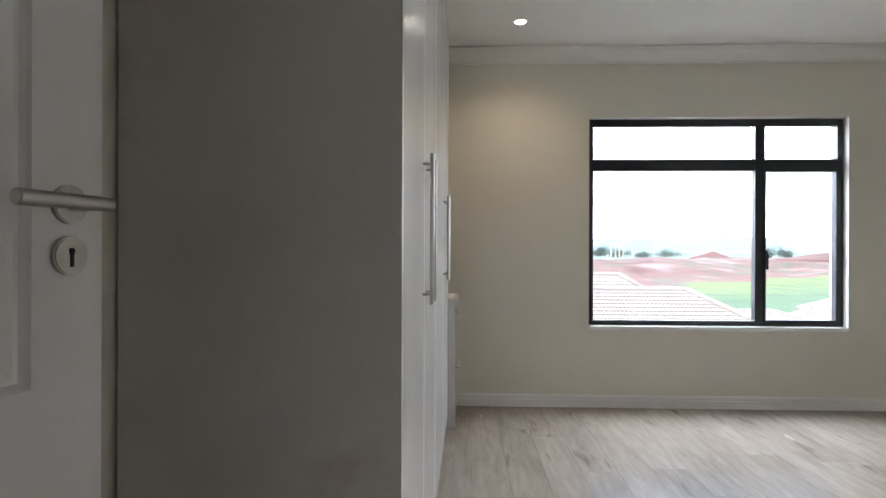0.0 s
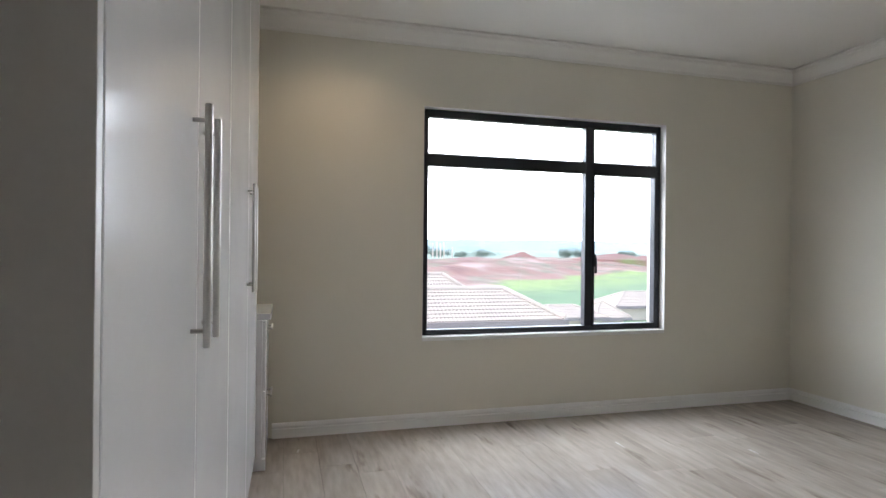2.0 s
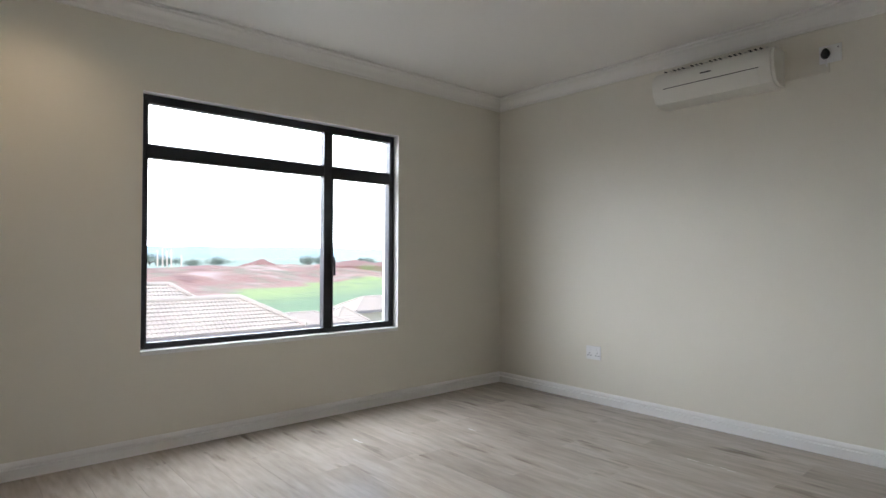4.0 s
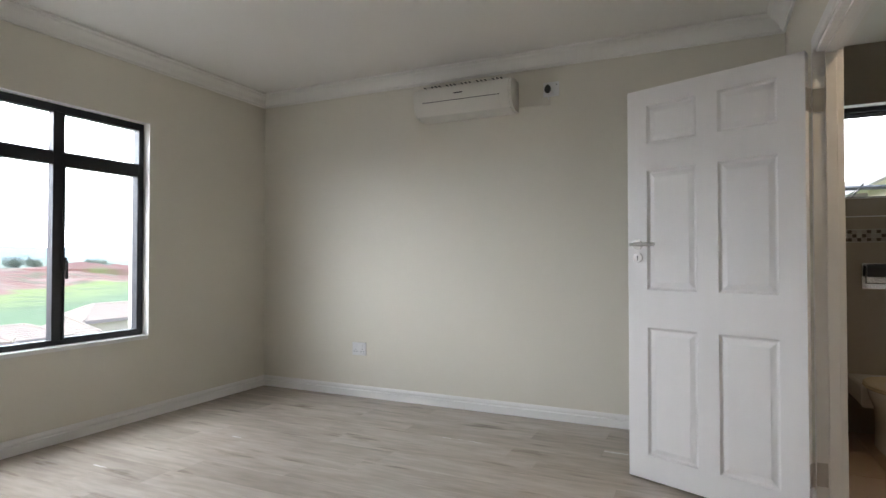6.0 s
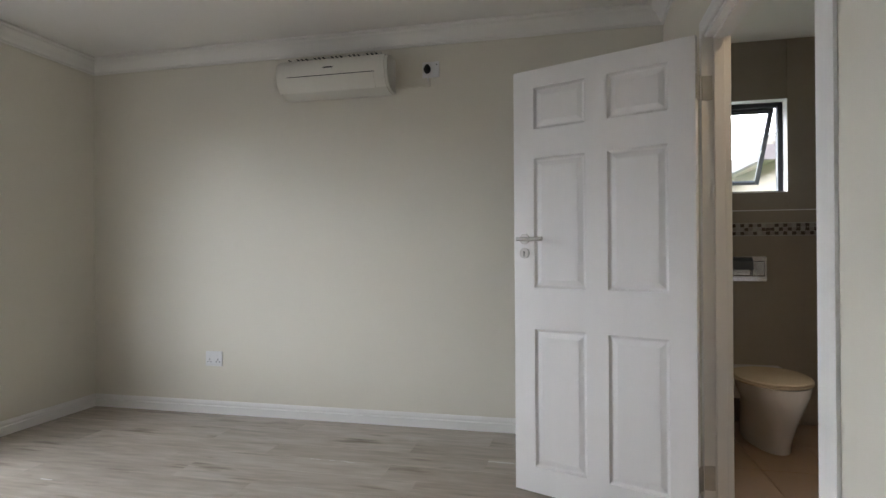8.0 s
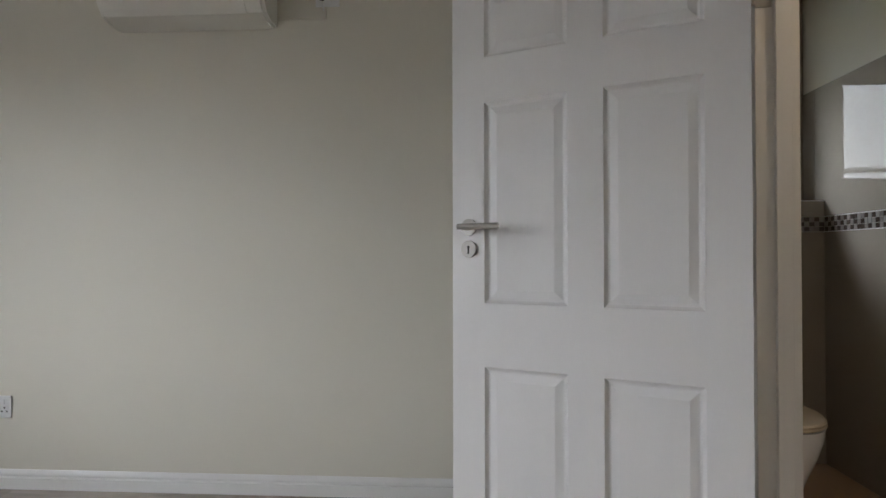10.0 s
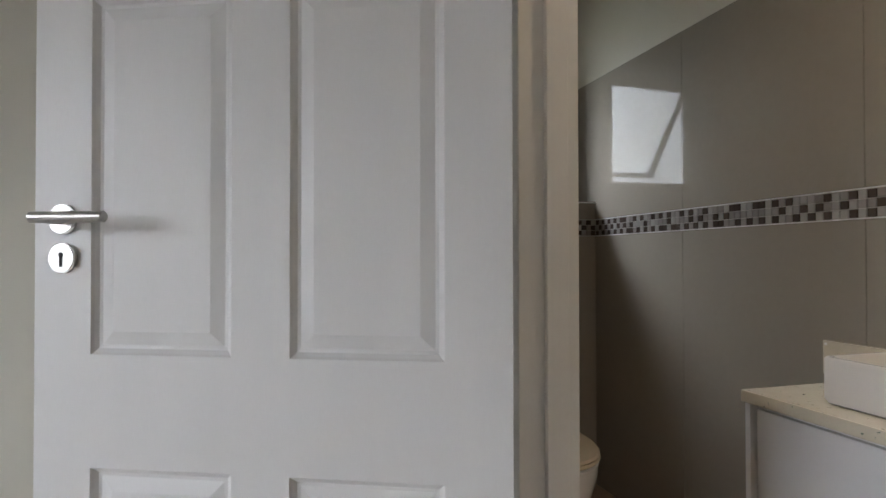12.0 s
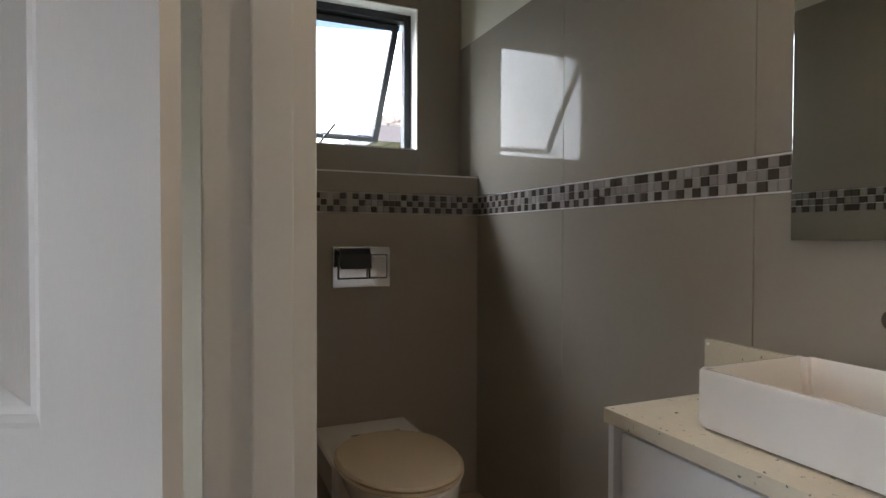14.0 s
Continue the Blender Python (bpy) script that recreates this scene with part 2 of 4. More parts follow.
# ---- rooms ----
H = 2.64
N, E, W, S = 3.6, 4.6, -0.12, -0.53       # bedroom faces
BN, BS, BE, BW = -0.618, -1.67, 5.35, 2.2  # bathroom faces
WX0, WX1, WZ0, WZ1 = 1.53, 3.411, 0.590, 2.14
OX0, OX1, OZ = 2.345, 3.487, 2.07         # opening of the bathroom door, before its lining

structure("wall_north", boxes((W - 0.15, WX0, N, N + 0.22, 0, H), (WX1, E + 0.15, N, N + 0.22, 0, H), (WX0, WX1, N, N + 0.22, 0, WZ0), (WX0, WX1, N, N + 0.22, WZ1, H)), PAINT, "cream painted wall with a wide window opening", "wall")
structure("wall_east", boxes((E, E + 0.15, S, N, 0, H)), PAINT, "plain cream painted bedroom wall", "wall")
structure("wall_west", boxes((W - 0.15, W, -2.2, N, 0, H)), PAINT, "cream painted wall behind the wardrobes", "wall")
structure("wall_south", boxes((1.25, OX0, BN, S, 0, H), (OX1, 5.6, BN, S, 0, H), (OX0, OX1, BN, S, OZ, H)), PAINT, "cream painted wall with the bathroom doorway", "wall")
structure("wall_entry", boxes((0.72, 1.4, -0.83, -0.69, 0, H), (W, 0.72, -0.83, -0.69, 2.07, H), (1.25, 1.4, -0.69, BN, 0, H)), PAINT, "cream painted wall round the entry doorway", "wall")
# unseen walls behind the entry, added to close the rooms against outside light
structure("wall_light_stop", boxes((W - 0.15, 1.55, -2.35, -2.2, 0, H), (1.4, 1.55, -2.2, -0.69, 0, H)), PAINT, "plain cream walls added out of view to keep light out", "wall")
structure("wall_bath_west", boxes((BW - 0.15, BW, BS, BN, 0, H)), PAINT, "plain painted bathroom end wall", "wall")
wall_bs = structure("wall_bath_south", boxes((BW - 0.15, 5.6, BS - 0.15, BS - 0.012, 0, H)), PAINT, "tiled bathroom wall with painted strip above", "wall")
BWY0, BWY1, BWZ0, BWZ1 = -1.449, -0.80, 1.569, 2.22
wall_be = structure("wall_bath_east", boxes((BE + 0.012, 5.57, BS - 0.012, BWY0, 0, H), (BE + 0.012, 5.57, BWY1, BN, 0, H), (BE + 0.012, 5.57, BWY0, BWY1, 0, BWZ0), (BE + 0.012, 5.57, BWY0, BWY1, BWZ1, H)), PAINT, "bathroom wall with a small window opening", "wall")
floor = structure("floor", boxes((W - 0.15, E + 0.15, -0.58, N, -0.25, -0.010), (W - 0.15, 1.55, -2.35, -0.65, -0.25, -0.010)), GAP, "grey-beige oak laminate boards with fine joints", "floor")
floor_bath = structure("floor_bathroom", boxes((1.55, 5.6, BS - 0.15, -0.65, -0.25, -0.008)), GROUT, "tan ceramic bathroom floor tiles", "floor")
structure("ceiling", boxes((W - 0.15, E + 0.15, S, N + 0.22, H, H + 0.2), (W - 0.15, 5.6, -2.35, S, H, H + 0.2)), CEIL, "smooth white plaster ceiling", "ceiling")


structure("wall_lower_storey", boxes((W - 0.15, E + 0.15, S, N + 0.22, -7.5, -0.252), (W - 0.15, 5.6, -2.35, S, -7.5, -0.252)), RENDER, "plain rendered storey beneath the rooms", "wall")


def cornice(name, ax, length, m):
    prof = [(0, 0), (0, -0.105), (0.012, -0.105), (0.016, -0.088), (0.026, -0.082), (0.036, -0.062), (0.056, -0.040), (0.080, -0.030), (0.086, -0.018), (0.105, -0.014), (0.105, 0)]
    ob = tagged(part(name, extrude([(u, z) for u, z in prof], length), CEIL, None, "", True), "white moulded plaster cornice", "cornice", "", "structure")
    ob.matrix_basis = m
    return ob


cornice("cornice", "y", E - W, pose(W, N, H - 0.001, 0, 0, -90))
cornice("cornice", "y", N - S, pose(E, N, H - 0.001, 0, 0, 180))
cornice("cornice", "y", E - 1.25, pose(E, S, H - 0.001, 0, 0, 90))


def skirting(length, m):
    prof = [(0, 0), (0.018, 0), (0.018, 0.054), (0.007, 0.058), (0.007, 0.069), (0.016, 0.072), (0.013, 0.084), (0.006, 0.092), (0, 0.092)]
    ob = tagged(part("baseboard", extrude(prof, length), TRIM, None, "", True), "white painted skirting board with a grooved top", "baseboard", "", "structure")
    ob.matrix_basis = m
    return ob


skirting(E - 0.577, pose(0.577, N, 0, 0, 0, -90))
skirting(N - S, pose(E, N, 0, 0, 0, 180))
skirting(E - OX1 - 0.075, pose(E, S, 0, 0, 0, 90))
skirting(OX0 - 0.075 - 1.25, pose(OX0 - 0.075, S, 0, 0, 0, 90))


# ---- bedroom window ----
def bedroom_window():
    w = tagged(thing("window_1", (0, 0, 0), "charcoal aluminium window with four clear panes", "window"), kind="structure")
    y0, y1 = 3.662, 3.722
    fw = 0.036
    f = part("window_frame", boxes((WX0 + 0.003, WX0 + 0.003 + fw, y0, y1, WZ0 + 0.01, WZ1 - 0.003), (WX1 - fw - 0.003, WX1 - 0.003, y0, y1, WZ0 + 0.01, WZ1 - 0.003),
        (WX0 + 0.039, WX1 - 0.039, y0, y1, WZ1 - 0.047, WZ1 - 0.003), (WX0 + 0.039, WX1 - 0.039, y0, y1, WZ0 + 0.01, WZ0 + 0.038), bevel=0.002), FRAME, w)
    part("mullion", boxes((2.776, 2.832, y0 + 0.002, y1 - 0.002, WZ0 + 0.038, WZ1 - 0.047), bevel=0.002), FRAME, w)
    for a, b in ((WX0 + 0.039, 2.776), (2.832, WX1 - 0.039)):
        part("transom", boxes((a, b, y0 + 0.004, y1 - 0.004, 1.762, 1.830), bevel=0.003), FRAME, w)
    for i, (a, b, c, d) in enumerate(((WX0 + 0.039, 2.776, WZ0 + 0.038, 1.762), (2.832, WX1 - 0.039, WZ0 + 0.038, 1.762), (WX0 + 0.039, 2.776, 1.830, WZ1 - 0.047), (2.832, WX1 - 0.039, 1.830, WZ1 - 0.047))):
        pane = part("pane", boxes((a, b, 3.690, 3.694, c, d)), CLEAR, w)
        pane.visible_shadow = False
        g = 0.008 if i != 1 else 0.016
        part("sash", boxes((a, a + g, y0 - 0.006, y1 - 0.01, c, d), (b - g, b, y0 - 0.006, y1 - 0.01, c, d), (a + g, b - g, y0 - 0.006, y1 - 0.01, c, c + g), (a + g, b - g, y0 - 0.006, y1 - 0.01, d - g, d), bevel=0.0015), FRAME, w)
    hd = part("window_handle", boxes((2.834, 2.854, 3.640, 3.658, 1.07, 1.16), bevel=0.004), BLACK, w, "black window latch")
    part("lever", boxes((2.837, 2.851, 3.622, 3.641, 1.02, 1.14), bevel=0.005), BLACK, hd)
    part("window_sill", boxes((WX0 + 0.002, WX1 - 0.002, N - 0.004, N + 0.22, WZ0 - 0.02, WZ0 + 0.008), bevel=0.003), TRIM, w, "white painted inner sill")
    part("reveal", boxes((WX0, WX0 + 0.002, N - 0.001, N + 0.06, WZ0 + 0.009, WZ1), (WX1 - 0.002, WX1, N - 0.001, N + 0.06, WZ0 + 0.009, WZ1), (WX0 + 0.002, WX1 - 0.002, N - 0.001, N + 0.06, WZ1 - 0.002, WZ1)), TRIM, w, "white plastered reveal")


bedroom_window()


# ---- six-panel doors ----
def lever_set(parent, x, z, side, th, toward):
    """Lever on a round rose and a keyhole plate on one face (side -1 or 1) of a leaf lying along x; the bar points toward +1 or -1."""
    f = side * th / 2
    rose = part("rose", rod(0.026, (x, f, z), (x, f + side * 0.009, z), 32, bevel=0.002), STEEL, parent, "brushed steel rose", True)
    bm = rod(0.0095, (x, f + side * 0.008, z), (x, f + side * 0.055, z), 16)
    rod(0.0095, (x - toward * 0.016, f + side * 0.055, z), (x + toward * 0.118, f + side * 0.055, z), 20, bm, bevel=0.0015)
    part("lever", bm, STEEL, rose, "brushed steel lever", True)
    esc = part("escutcheon", rod(0.026, (x, f, z - 0.068), (x, f + side * 0.009, z - 0.068), 32, bevel=0.002), STEEL, parent, "brushed steel keyhole plate", True)
    bm = rod(0.0045, (x, f + side * 0.0085, z - 0.062), (x, f + side * 0.0098, z - 0.062), 14)
    k = boxes((x - 0.0028, x + 0.0028, min(f + side * 0.0085, f + side * 0.0098), max(f + side * 0.0085, f + side * 0.0098), z - 0.083, z - 0.063))
    me = bpy.data.meshes.new("slot")
    k.to_mesh(me), k.free()
    bm.from_mesh(me)
    bpy.data.meshes.remove(me)
    part("keyhole", bm, DARK, esc)


def panel_door(name, hinge, rz, label, width=0.835, height=2.025, th=0.040, backset=0.058):
    """A leaf from its hinge edge along local +x; local y is its thickness."""
    d = tagged(thing(name, hinge, label, "door", "", rz), kind="structure")
    st, mid = 0.108, 0.102
    pw = (width - 2 * st - mid) / 2
    cols = ((st, st + pw), (st + pw + mid, width - st))
    rows = ((0.125, 0.783), (0.978, 1.598), (1.737, 1.937))
    xs = [0, st, st + pw, st + pw + mid, width - st, width]
    zs = [0, 0.125, 0.783, 0.978, 1.598, 1.737, 1.937, height]
    bm = bmesh.new()
    for s in (-1, 1):
        grid = [[bm.verts.new((x, s * th / 2, z)) for z in zs] for x in xs]
        for i in range(5):
            for j in range(7):
                if i in (1, 3) and j in (1, 3, 5):
                    continue
                bm.faces.new((grid[i][j], grid[i + 1][j], grid[i + 1][j + 1], grid[i][j + 1]))
    bmesh.ops.recalc_face_normals(bm, faces=bm.faces[:])
    for x0, x1, z0, z1 in ((0, 0, 0, height), (width, width, 0, height)):
        bm.faces.new([bm.verts.new((x0, y, z)) for y, z in ((-th / 2, z0), (th / 2, z0), (th / 2, z1), (-th / 2, z1))])
    for z in (0, height):
        bm.faces.new([bm.verts.new((x, y, z)) for x, y in ((0, -th / 2), (width, -th / 2), (width, th / 2), (0, th / 2))])
    bmesh.ops.remove_doubles(bm, verts=bm.verts[:], dist=1e-5)
    bmesh.ops.recalc_face_normals(bm, faces=bm.faces[:])
    leaf = part("leaf", bm, DOOR, d)
    for x0, x1 in cols:
        for z0, z1 in rows:
            bm = bmesh.new()
            for s in (-1, 1):
                rings = []
                for inset, depth in ((0, 0), (0.004, 0.0045), (0.010, 0.0095), (0.016, 0.0105), (0.040, 0.0035), (0.043, 0.0035)):
                    y = s * (th / 2 - depth)
                    rings.append([bm.verts.new((x, y, z)) for x, z in ((x0 + inset, z0 + inset), (x1 - inset, z0 + inset), (x1 - inset, z1 - inset), (x0 + inset, z1 - inset))])
                for a, b in zip(rings, rings[1:]):
                    for i in range(4):
                        bm.faces.new((a[i], a[(i + 1) % 4], b[(i + 1) % 4], b[i]))
                bm.faces.new(rings[-1])
            bmesh.ops.recalc_face_normals(bm, faces=bm.faces[:])
            for fc in bm.faces:
                c = fc.calc_center_median()
                if fc.normal.y * c.y < 0:
                    fc.normal_flip()
            part("panel", bm, DOOR, d)
    for s in (-1, 1):
        lever_set(d, width - backset, 1.213, s, th, -1)
    part("latch_plate", boxes((width, width + 0.0015, -0.011, 0.011, 1.06, 1.25)), STEEL, d, "steel lock plate")
    return d


LEAF_RZ = 90 - 23.3
bath_door = panel_door("door_1", (3.422, -0.483, 0.010), LEAF_RZ, "white six-panel door standing open into the bedroom")
for z in (0.22, 1.82):
    hg = part("hinge", boxes((-0.003, 0.0, -0.020, 0.020, z - 0.05, z + 0.05), bevel=0.0008), STEEL, bath_door, "steel butt hinge")
    part("knuckle", rod(0.006, (-0.004, -0.024, z - 0.05), (-0.004, -0.024, z + 0.05), 12), STEEL, hg)

# the bathroom door's lining and architraves
fr = tagged(thing("door_frame_1", (0, 0, 0), "white painted door lining with moulded architraves", "door frame"), kind="structure")
for name_, span in (("jamb", (OX1 - 0.03, OX1, BN - 0.004, S + 0.022, 0, OZ - 0.03)), ("jamb", (OX0, OX0 + 0.03, BN - 0.004, S + 0.004, 0, OZ - 0.03)), ("head", (OX0, OX1, BN - 0.004, S + 0.004, OZ - 0.03, OZ))):
    part(name_, boxes(span, bevel=0.002), TRIM, fr)
for span in ((OX1 - 0.042, OX1 - 0.0301, BN + 0.022, S - 0.025, 0, OZ - 0.042), (OX0 + 0.0301, OX0 + 0.042, BN + 0.022, S - 0.025, 0, OZ - 0.042), (OX0 + 0.0301, OX1 - 0.0301, BN + 0.022, S - 0.025, OZ - 0.042, OZ - 0.0301)):
    part("stop", boxes(span, bevel=0.002), TRIM, fr)
for z in (0.23, 1.83):
    part("hinge_plate", boxes((OX1 - 0.0325, OX1 - 0.0298, S - 0.020, S + 0.021, z - 0.05, z + 0.05)), STEEL, fr, "steel hinge plate")
ARC = [(0, 0), (0, 0.010), (0.006, 0.014), (0.032, 0.013), (0.052, 0.009), (0.064, 0.011), (0.074, 0.008), (0.074, 0)]


def architrave(x0, x1, z1, y, s):
    """Mitred casing round an opening on a wall face at y that looks toward s."""
    bm = bmesh.new()
    loops = []
    for u, v in ARC:
        loops.append([bm.verts.new(q) for q in ((x0 - u, y + s * v, 0), (x0 - u, y + s * v, z1 + u), (x1 + u, y + s * v, z1 + u), (x1 + u, y + s * v, 0))])
    for a, b in zip(loops, loops[1:]):
        for i in range(3):
            bm.faces.new((a[i], a[i + 1], b[i + 1], b[i]))
    bmesh.ops.recalc_face_normals(bm, faces=bm.faces[:])
    return part("architrave", bm, TRIM, fr, "", True)


architrave(OX0 - 0.002, OX1 - 0.012, OZ - 0.012, S + 0.001, 1)

entry_door = panel_door("door_2", (-0.10, -0.660, 0.010), 90 - 11.1, "white six-panel entry door standing open by the wardrobe")
fr2 = tagged(thing("door_frame_2", (0, 0, 0), "white painted entry door lining", "door frame"), kind="structure")
for name_, span in (("jamb", (W, -0.105, -0.832, -0.688, 0, 2.04)), ("jamb", (0.69, 0.72, -0.832, -0.688, 0, 2.04)), ("head", (W, 0.72, -0.832, -0.688, 2.04, 2.07))):
    part(name_, boxes(span, bevel=0.002), TRIM, fr2)


# ---- wardrobes ----
WR = (0.475, 0.495, 0.0)
WRZ = -0.65


def bar_handle(parent, y, z0, z1, x=0.0):
    h = part("handle", rod(0.007, (x + 0.027, y, z0), (x + 0.027, y, z1), 16, bevel=0.001), STEEL, parent, "brushed steel bar handle", True)
    for z in (z0 + 0.03, z1 - 0.03):
        part("post", rod(0.0045, (x, y, z), (x + 0.027, y, z), 12), STEEL, h)


def wardrobe_door(parent, y0, y1, z0, z1):
    """A plain high-gloss door with eased edges."""
    bm = bmesh.new()
    rings = []
    for inset, x in ((0, -0.018), (0, -0.0035), (0.001, -0.001), (0.0035, 0.0), (0.006, 0.0)):
        rings.append([bm.verts.new((x, a, b)) for a, b in ((y0 + inset, z0 + inset), (y1 - inset, z0 + inset), (y1 - inset, z1 - inset), (y0 + inset, z1 - inset))])
    for a, b in zip(rings, rings[1:]):
        for i in range(4):
            bm.faces.new((a[i], a[(i + 1) % 4], b[(i + 1) % 4], b[i]))
    bm.faces.new(rings[-1]), bm.faces.new(rings[0])
    bmesh.ops.recalc_face_normals(bm, faces=bm.faces[:])
    return part("door", bm, GLOSS, parent)


def wardrobe(y0, y1, seam, z1, label, first):
    w = thing("wardrobe", WR, label, "wardrobe", "wardrobes along the wall", WRZ)
    part("side_panel", boxes((-0.585, -0.0185 if not first else 0.0, y0, y0 + 0.018, 0, z1), bevel=0.001), MELAMINE, w, "grey-white board end panel")
    part("side_panel", boxes((-0.585, -0.0185, y1 - 0.018, y1, 0, z1), bevel=0.001), MELAMINE, w)
    part("body", boxes((-0.585, -0.575, y0 + 0.018, y1 - 0.018, 0.08, z1), (-0.575, -0.0185, y0 + 0.018, y1 - 0.018, z1 - 0.018, z1), (-0.575, -0.0185, y0 + 0.018, y1 - 0.018, 0.08, 0.098)), MELAMINE, w)
    part("plinth", boxes((-0.08, -0.06, y0 + 0.018, y1 - 0.018, 0, 0.08)), GLOSS, w)
    a = y0 + (0.021 if first else 0.003)
    for p, q, hy in ((a, seam - 0.0015, seam - 0.065), (seam + 0.0015, y1 - 0.003, seam + 0.065)):
        d = wardrobe_door(w, p, q, 0.085, z1 - 0.004)
        bar_handle(d, hy, 1.003, 1.443)
    return w


wardrobe(0.0, 1.165, 0.583, 2.535, "white gloss two-door wardrobe with steel bar handles", True)
wardrobe(1.167, 2.560, 1.905, 2.535, "wider white gloss wardrobe with paired bar handles", False)

# low drawer unit between the wardrobes and the window wall
lc = thing("drawer_unit", (0.0, 3.065, 0.0), "low white drawer unit beside the wardrobe", "drawer unit")
part("body", boxes((-0.118, 0.535, 0.0, 0.53, 0.06, 0.80), bevel=0.002), GLOSS, lc)
part("plinth", boxes((-0.118, 0.555, 0.005, 0.525, 0, 0.06), bevel=0.002), GLOSS, lc)
part("top", boxes((-0.118, 0.577, -0.003, 0.533, 0.8005, 0.835), bevel=0.004), GLOSS, lc, "white gloss top board")
for z0, z1 in ((0.07, 0.42), (0.424, 0.794)):
    dr = part("drawer", boxes((0.5355, 0.553, 0.004, 0.526, z0, z1), bevel=0.002), GLOSS, lc)
    part("handle", boxes((0.553, 0.575, 0.20, 0.21, z1 - 0.07, z1 - 0.058), (0.553, 0.575, 0.32, 0.33, z1 - 0.07, z1 - 0.058), (0.572, 0.582, 0.17, 0.36, z1 - 0.07, z1 - 0.058), bevel=0.002), STEEL, dr, "small steel bar handle")


# ---- fixtures on the walls ----
def air_conditioner():
    a = thing("air_conditioner", (4.599, 1.183, 2.202), "white split air conditioner high on the wall", "air conditioner")
    prof = [(0, 0.02), (0, 0.255), (-0.11, 0.262), (-0.165, 0.245), (-0.192, 0.205), (-0.194, 0.15), (-0.178, 0.092), (-0.140, 0.040), (-0.085, 0.022)]
    bm = extrude(prof, 0.76)
    bmesh.ops.bevel(bm, geom=[e for e in bm.edges if abs(e.verts[0].co.y - e.verts[1].co.y) < 1e-6], offset=0.008, segments=3, affect="EDGES")
    part("casing", bm, ACWHITE, a, "", True)
    for y0, y1 in ((-0.012, 0.0), (0.76, 0.772)):
        pr = [(u * 0.96, 0.006 + z * 0.955) for u, z in prof]
        b2 = extrude(pr, y1 - y0)
        bmesh.ops.translate(b2, verts=b2.verts[:], vec=(0, y0, 0))
        part("end_cap", b2, ACWHITE, a, "", True)
    # flap set in the lower front; a black strip stands for the shadow in its gap
    b3 = extrude([(-0.1875, 0.128), (-0.1925, 0.128), (-0.181, 0.088), (-0.146, 0.036), (-0.138, 0.042), (-0.173, 0.094)], 0.60)
    bmesh.ops.translate(b3, verts=b3.verts[:], vec=(0, 0.08, 0))
    part("flap", b3, ACWHITE, a, "air outlet flap", True)
    part("flap_gap_shade", boxes((-0.1935, -0.185, 0.072, 0.688, 0.129, 0.1325)), DARK, a)
    part("badge", boxes((-0.1960, -0.192, 0.36, 0.43, 0.176, 0.184)), BLACK, a, "dark maker's mark")
    for i in range(22):
        part("grille_slat", boxes((-0.150, -0.03, 0.04 + i * 0.031, 0.052 + i * 0.031, 0.2610, 0.2640)), BLACK if i % 4 else ACWHITE, a)


air_conditioner()


def socket(name, x, y, z, w, h, label, rows):
    s = thing(name, (x, y, z), label, "socket")
    part("plate", boxes((-0.009, 0.0, -w / 2, w / 2, -h / 2, h / 2), bevel=0.003), PLASTIC, s)
    for yy, zz in rows:
        part("pin_hole", boxes((-0.0098, -0.0088, yy - 0.004, yy + 0.004, zz - 0.0035, zz + 0.0035)), DARK, s)
    return s


sk = socket("double_socket", 4.599, 2.563, 0.397, 0.134, 0.108, "white double wall socket with two switches", [(a + b, c) for a in (-0.035, 0.035) for b, c in ((-0.013, -0.022), (0.013, -0.022), (0.0, -0.004))])
for yy in (-0.028, 0.028):
    part("switch", boxes((-0.014, -0.009, yy - 0.008, yy + 0.008, 0.012, 0.036), bevel=0.002), PLASTIC, sk)
sp = socket("wall_socket", 4.599, 0.925, 2.372, 0.115, 0.105, "white wall socket beside the air conditioner", [(-0.04, 0.03)])
pl = thing("plug", (4.590, 0.945, 2.372), "black three-pin plug in the wall socket", "plug")
bm = bmesh.new()
bmesh.ops.create_uvsphere(bm, u_segments=20, v_segments=12, radius=0.026)
bmesh.ops.scale(bm, verts=bm.verts[:], vec=(0.75, 0.95, 1.25))
for v in bm.verts:
    v.co.y *= 1.0 - max(0.0, v.co.z) * 9
bmesh.ops.translate(bm, verts=bm.verts[:], vec=(-0.019, 0, 0))
part("body", bm, BLACK, pl, "", True)
part("cord", rod(0.004, (-0.012, 0, -0.03), (-0.004, -0.004, -0.075), 10), PLASTIC, pl, "white cord")
tr = tagged(part("cable_trunking", boxes((4.588, 4.599, 0.93, 1.165, 2.262, 2.276), (4.588, 4.599, 0.93, 0.944, 2.276, 2.318), bevel=0.001), PAINT), "painted cable trunking beside the air conditioner", "trunking")

dl = thing("downlight", (0.967, 3.06, H), "small round recessed ceiling downlight, lit", "downlight", "recessed downlights")
bm = bmesh.new()
rings = []
for r, z in ((0.045, 0.0), (0.044, -0.006), (0.036, -0.007), (0.031, -0.001)):
    rings.append([bm.verts.new((r * math.cos(i * math.tau / 32), r * math.sin(i * math.tau / 32), z)) for i in range(32)])
for a, b in zip(rings, rings[1:]):
    for i in range(32):
        bm.faces.new((a[i], a[(i + 1) % 32], b[(i + 1) % 32], b[i]))
part("ring", bm, TRIM, dl, "", True)
part("lens", rod(0.031, (0, 0, -0.0005), (0, 0, -0.003), 32), LAMP, dl, "glowing warm lens")

# unseen bathroom fitting, added to go with the second spot
copy_thing(dl, pose(3.15, -1.10, H))

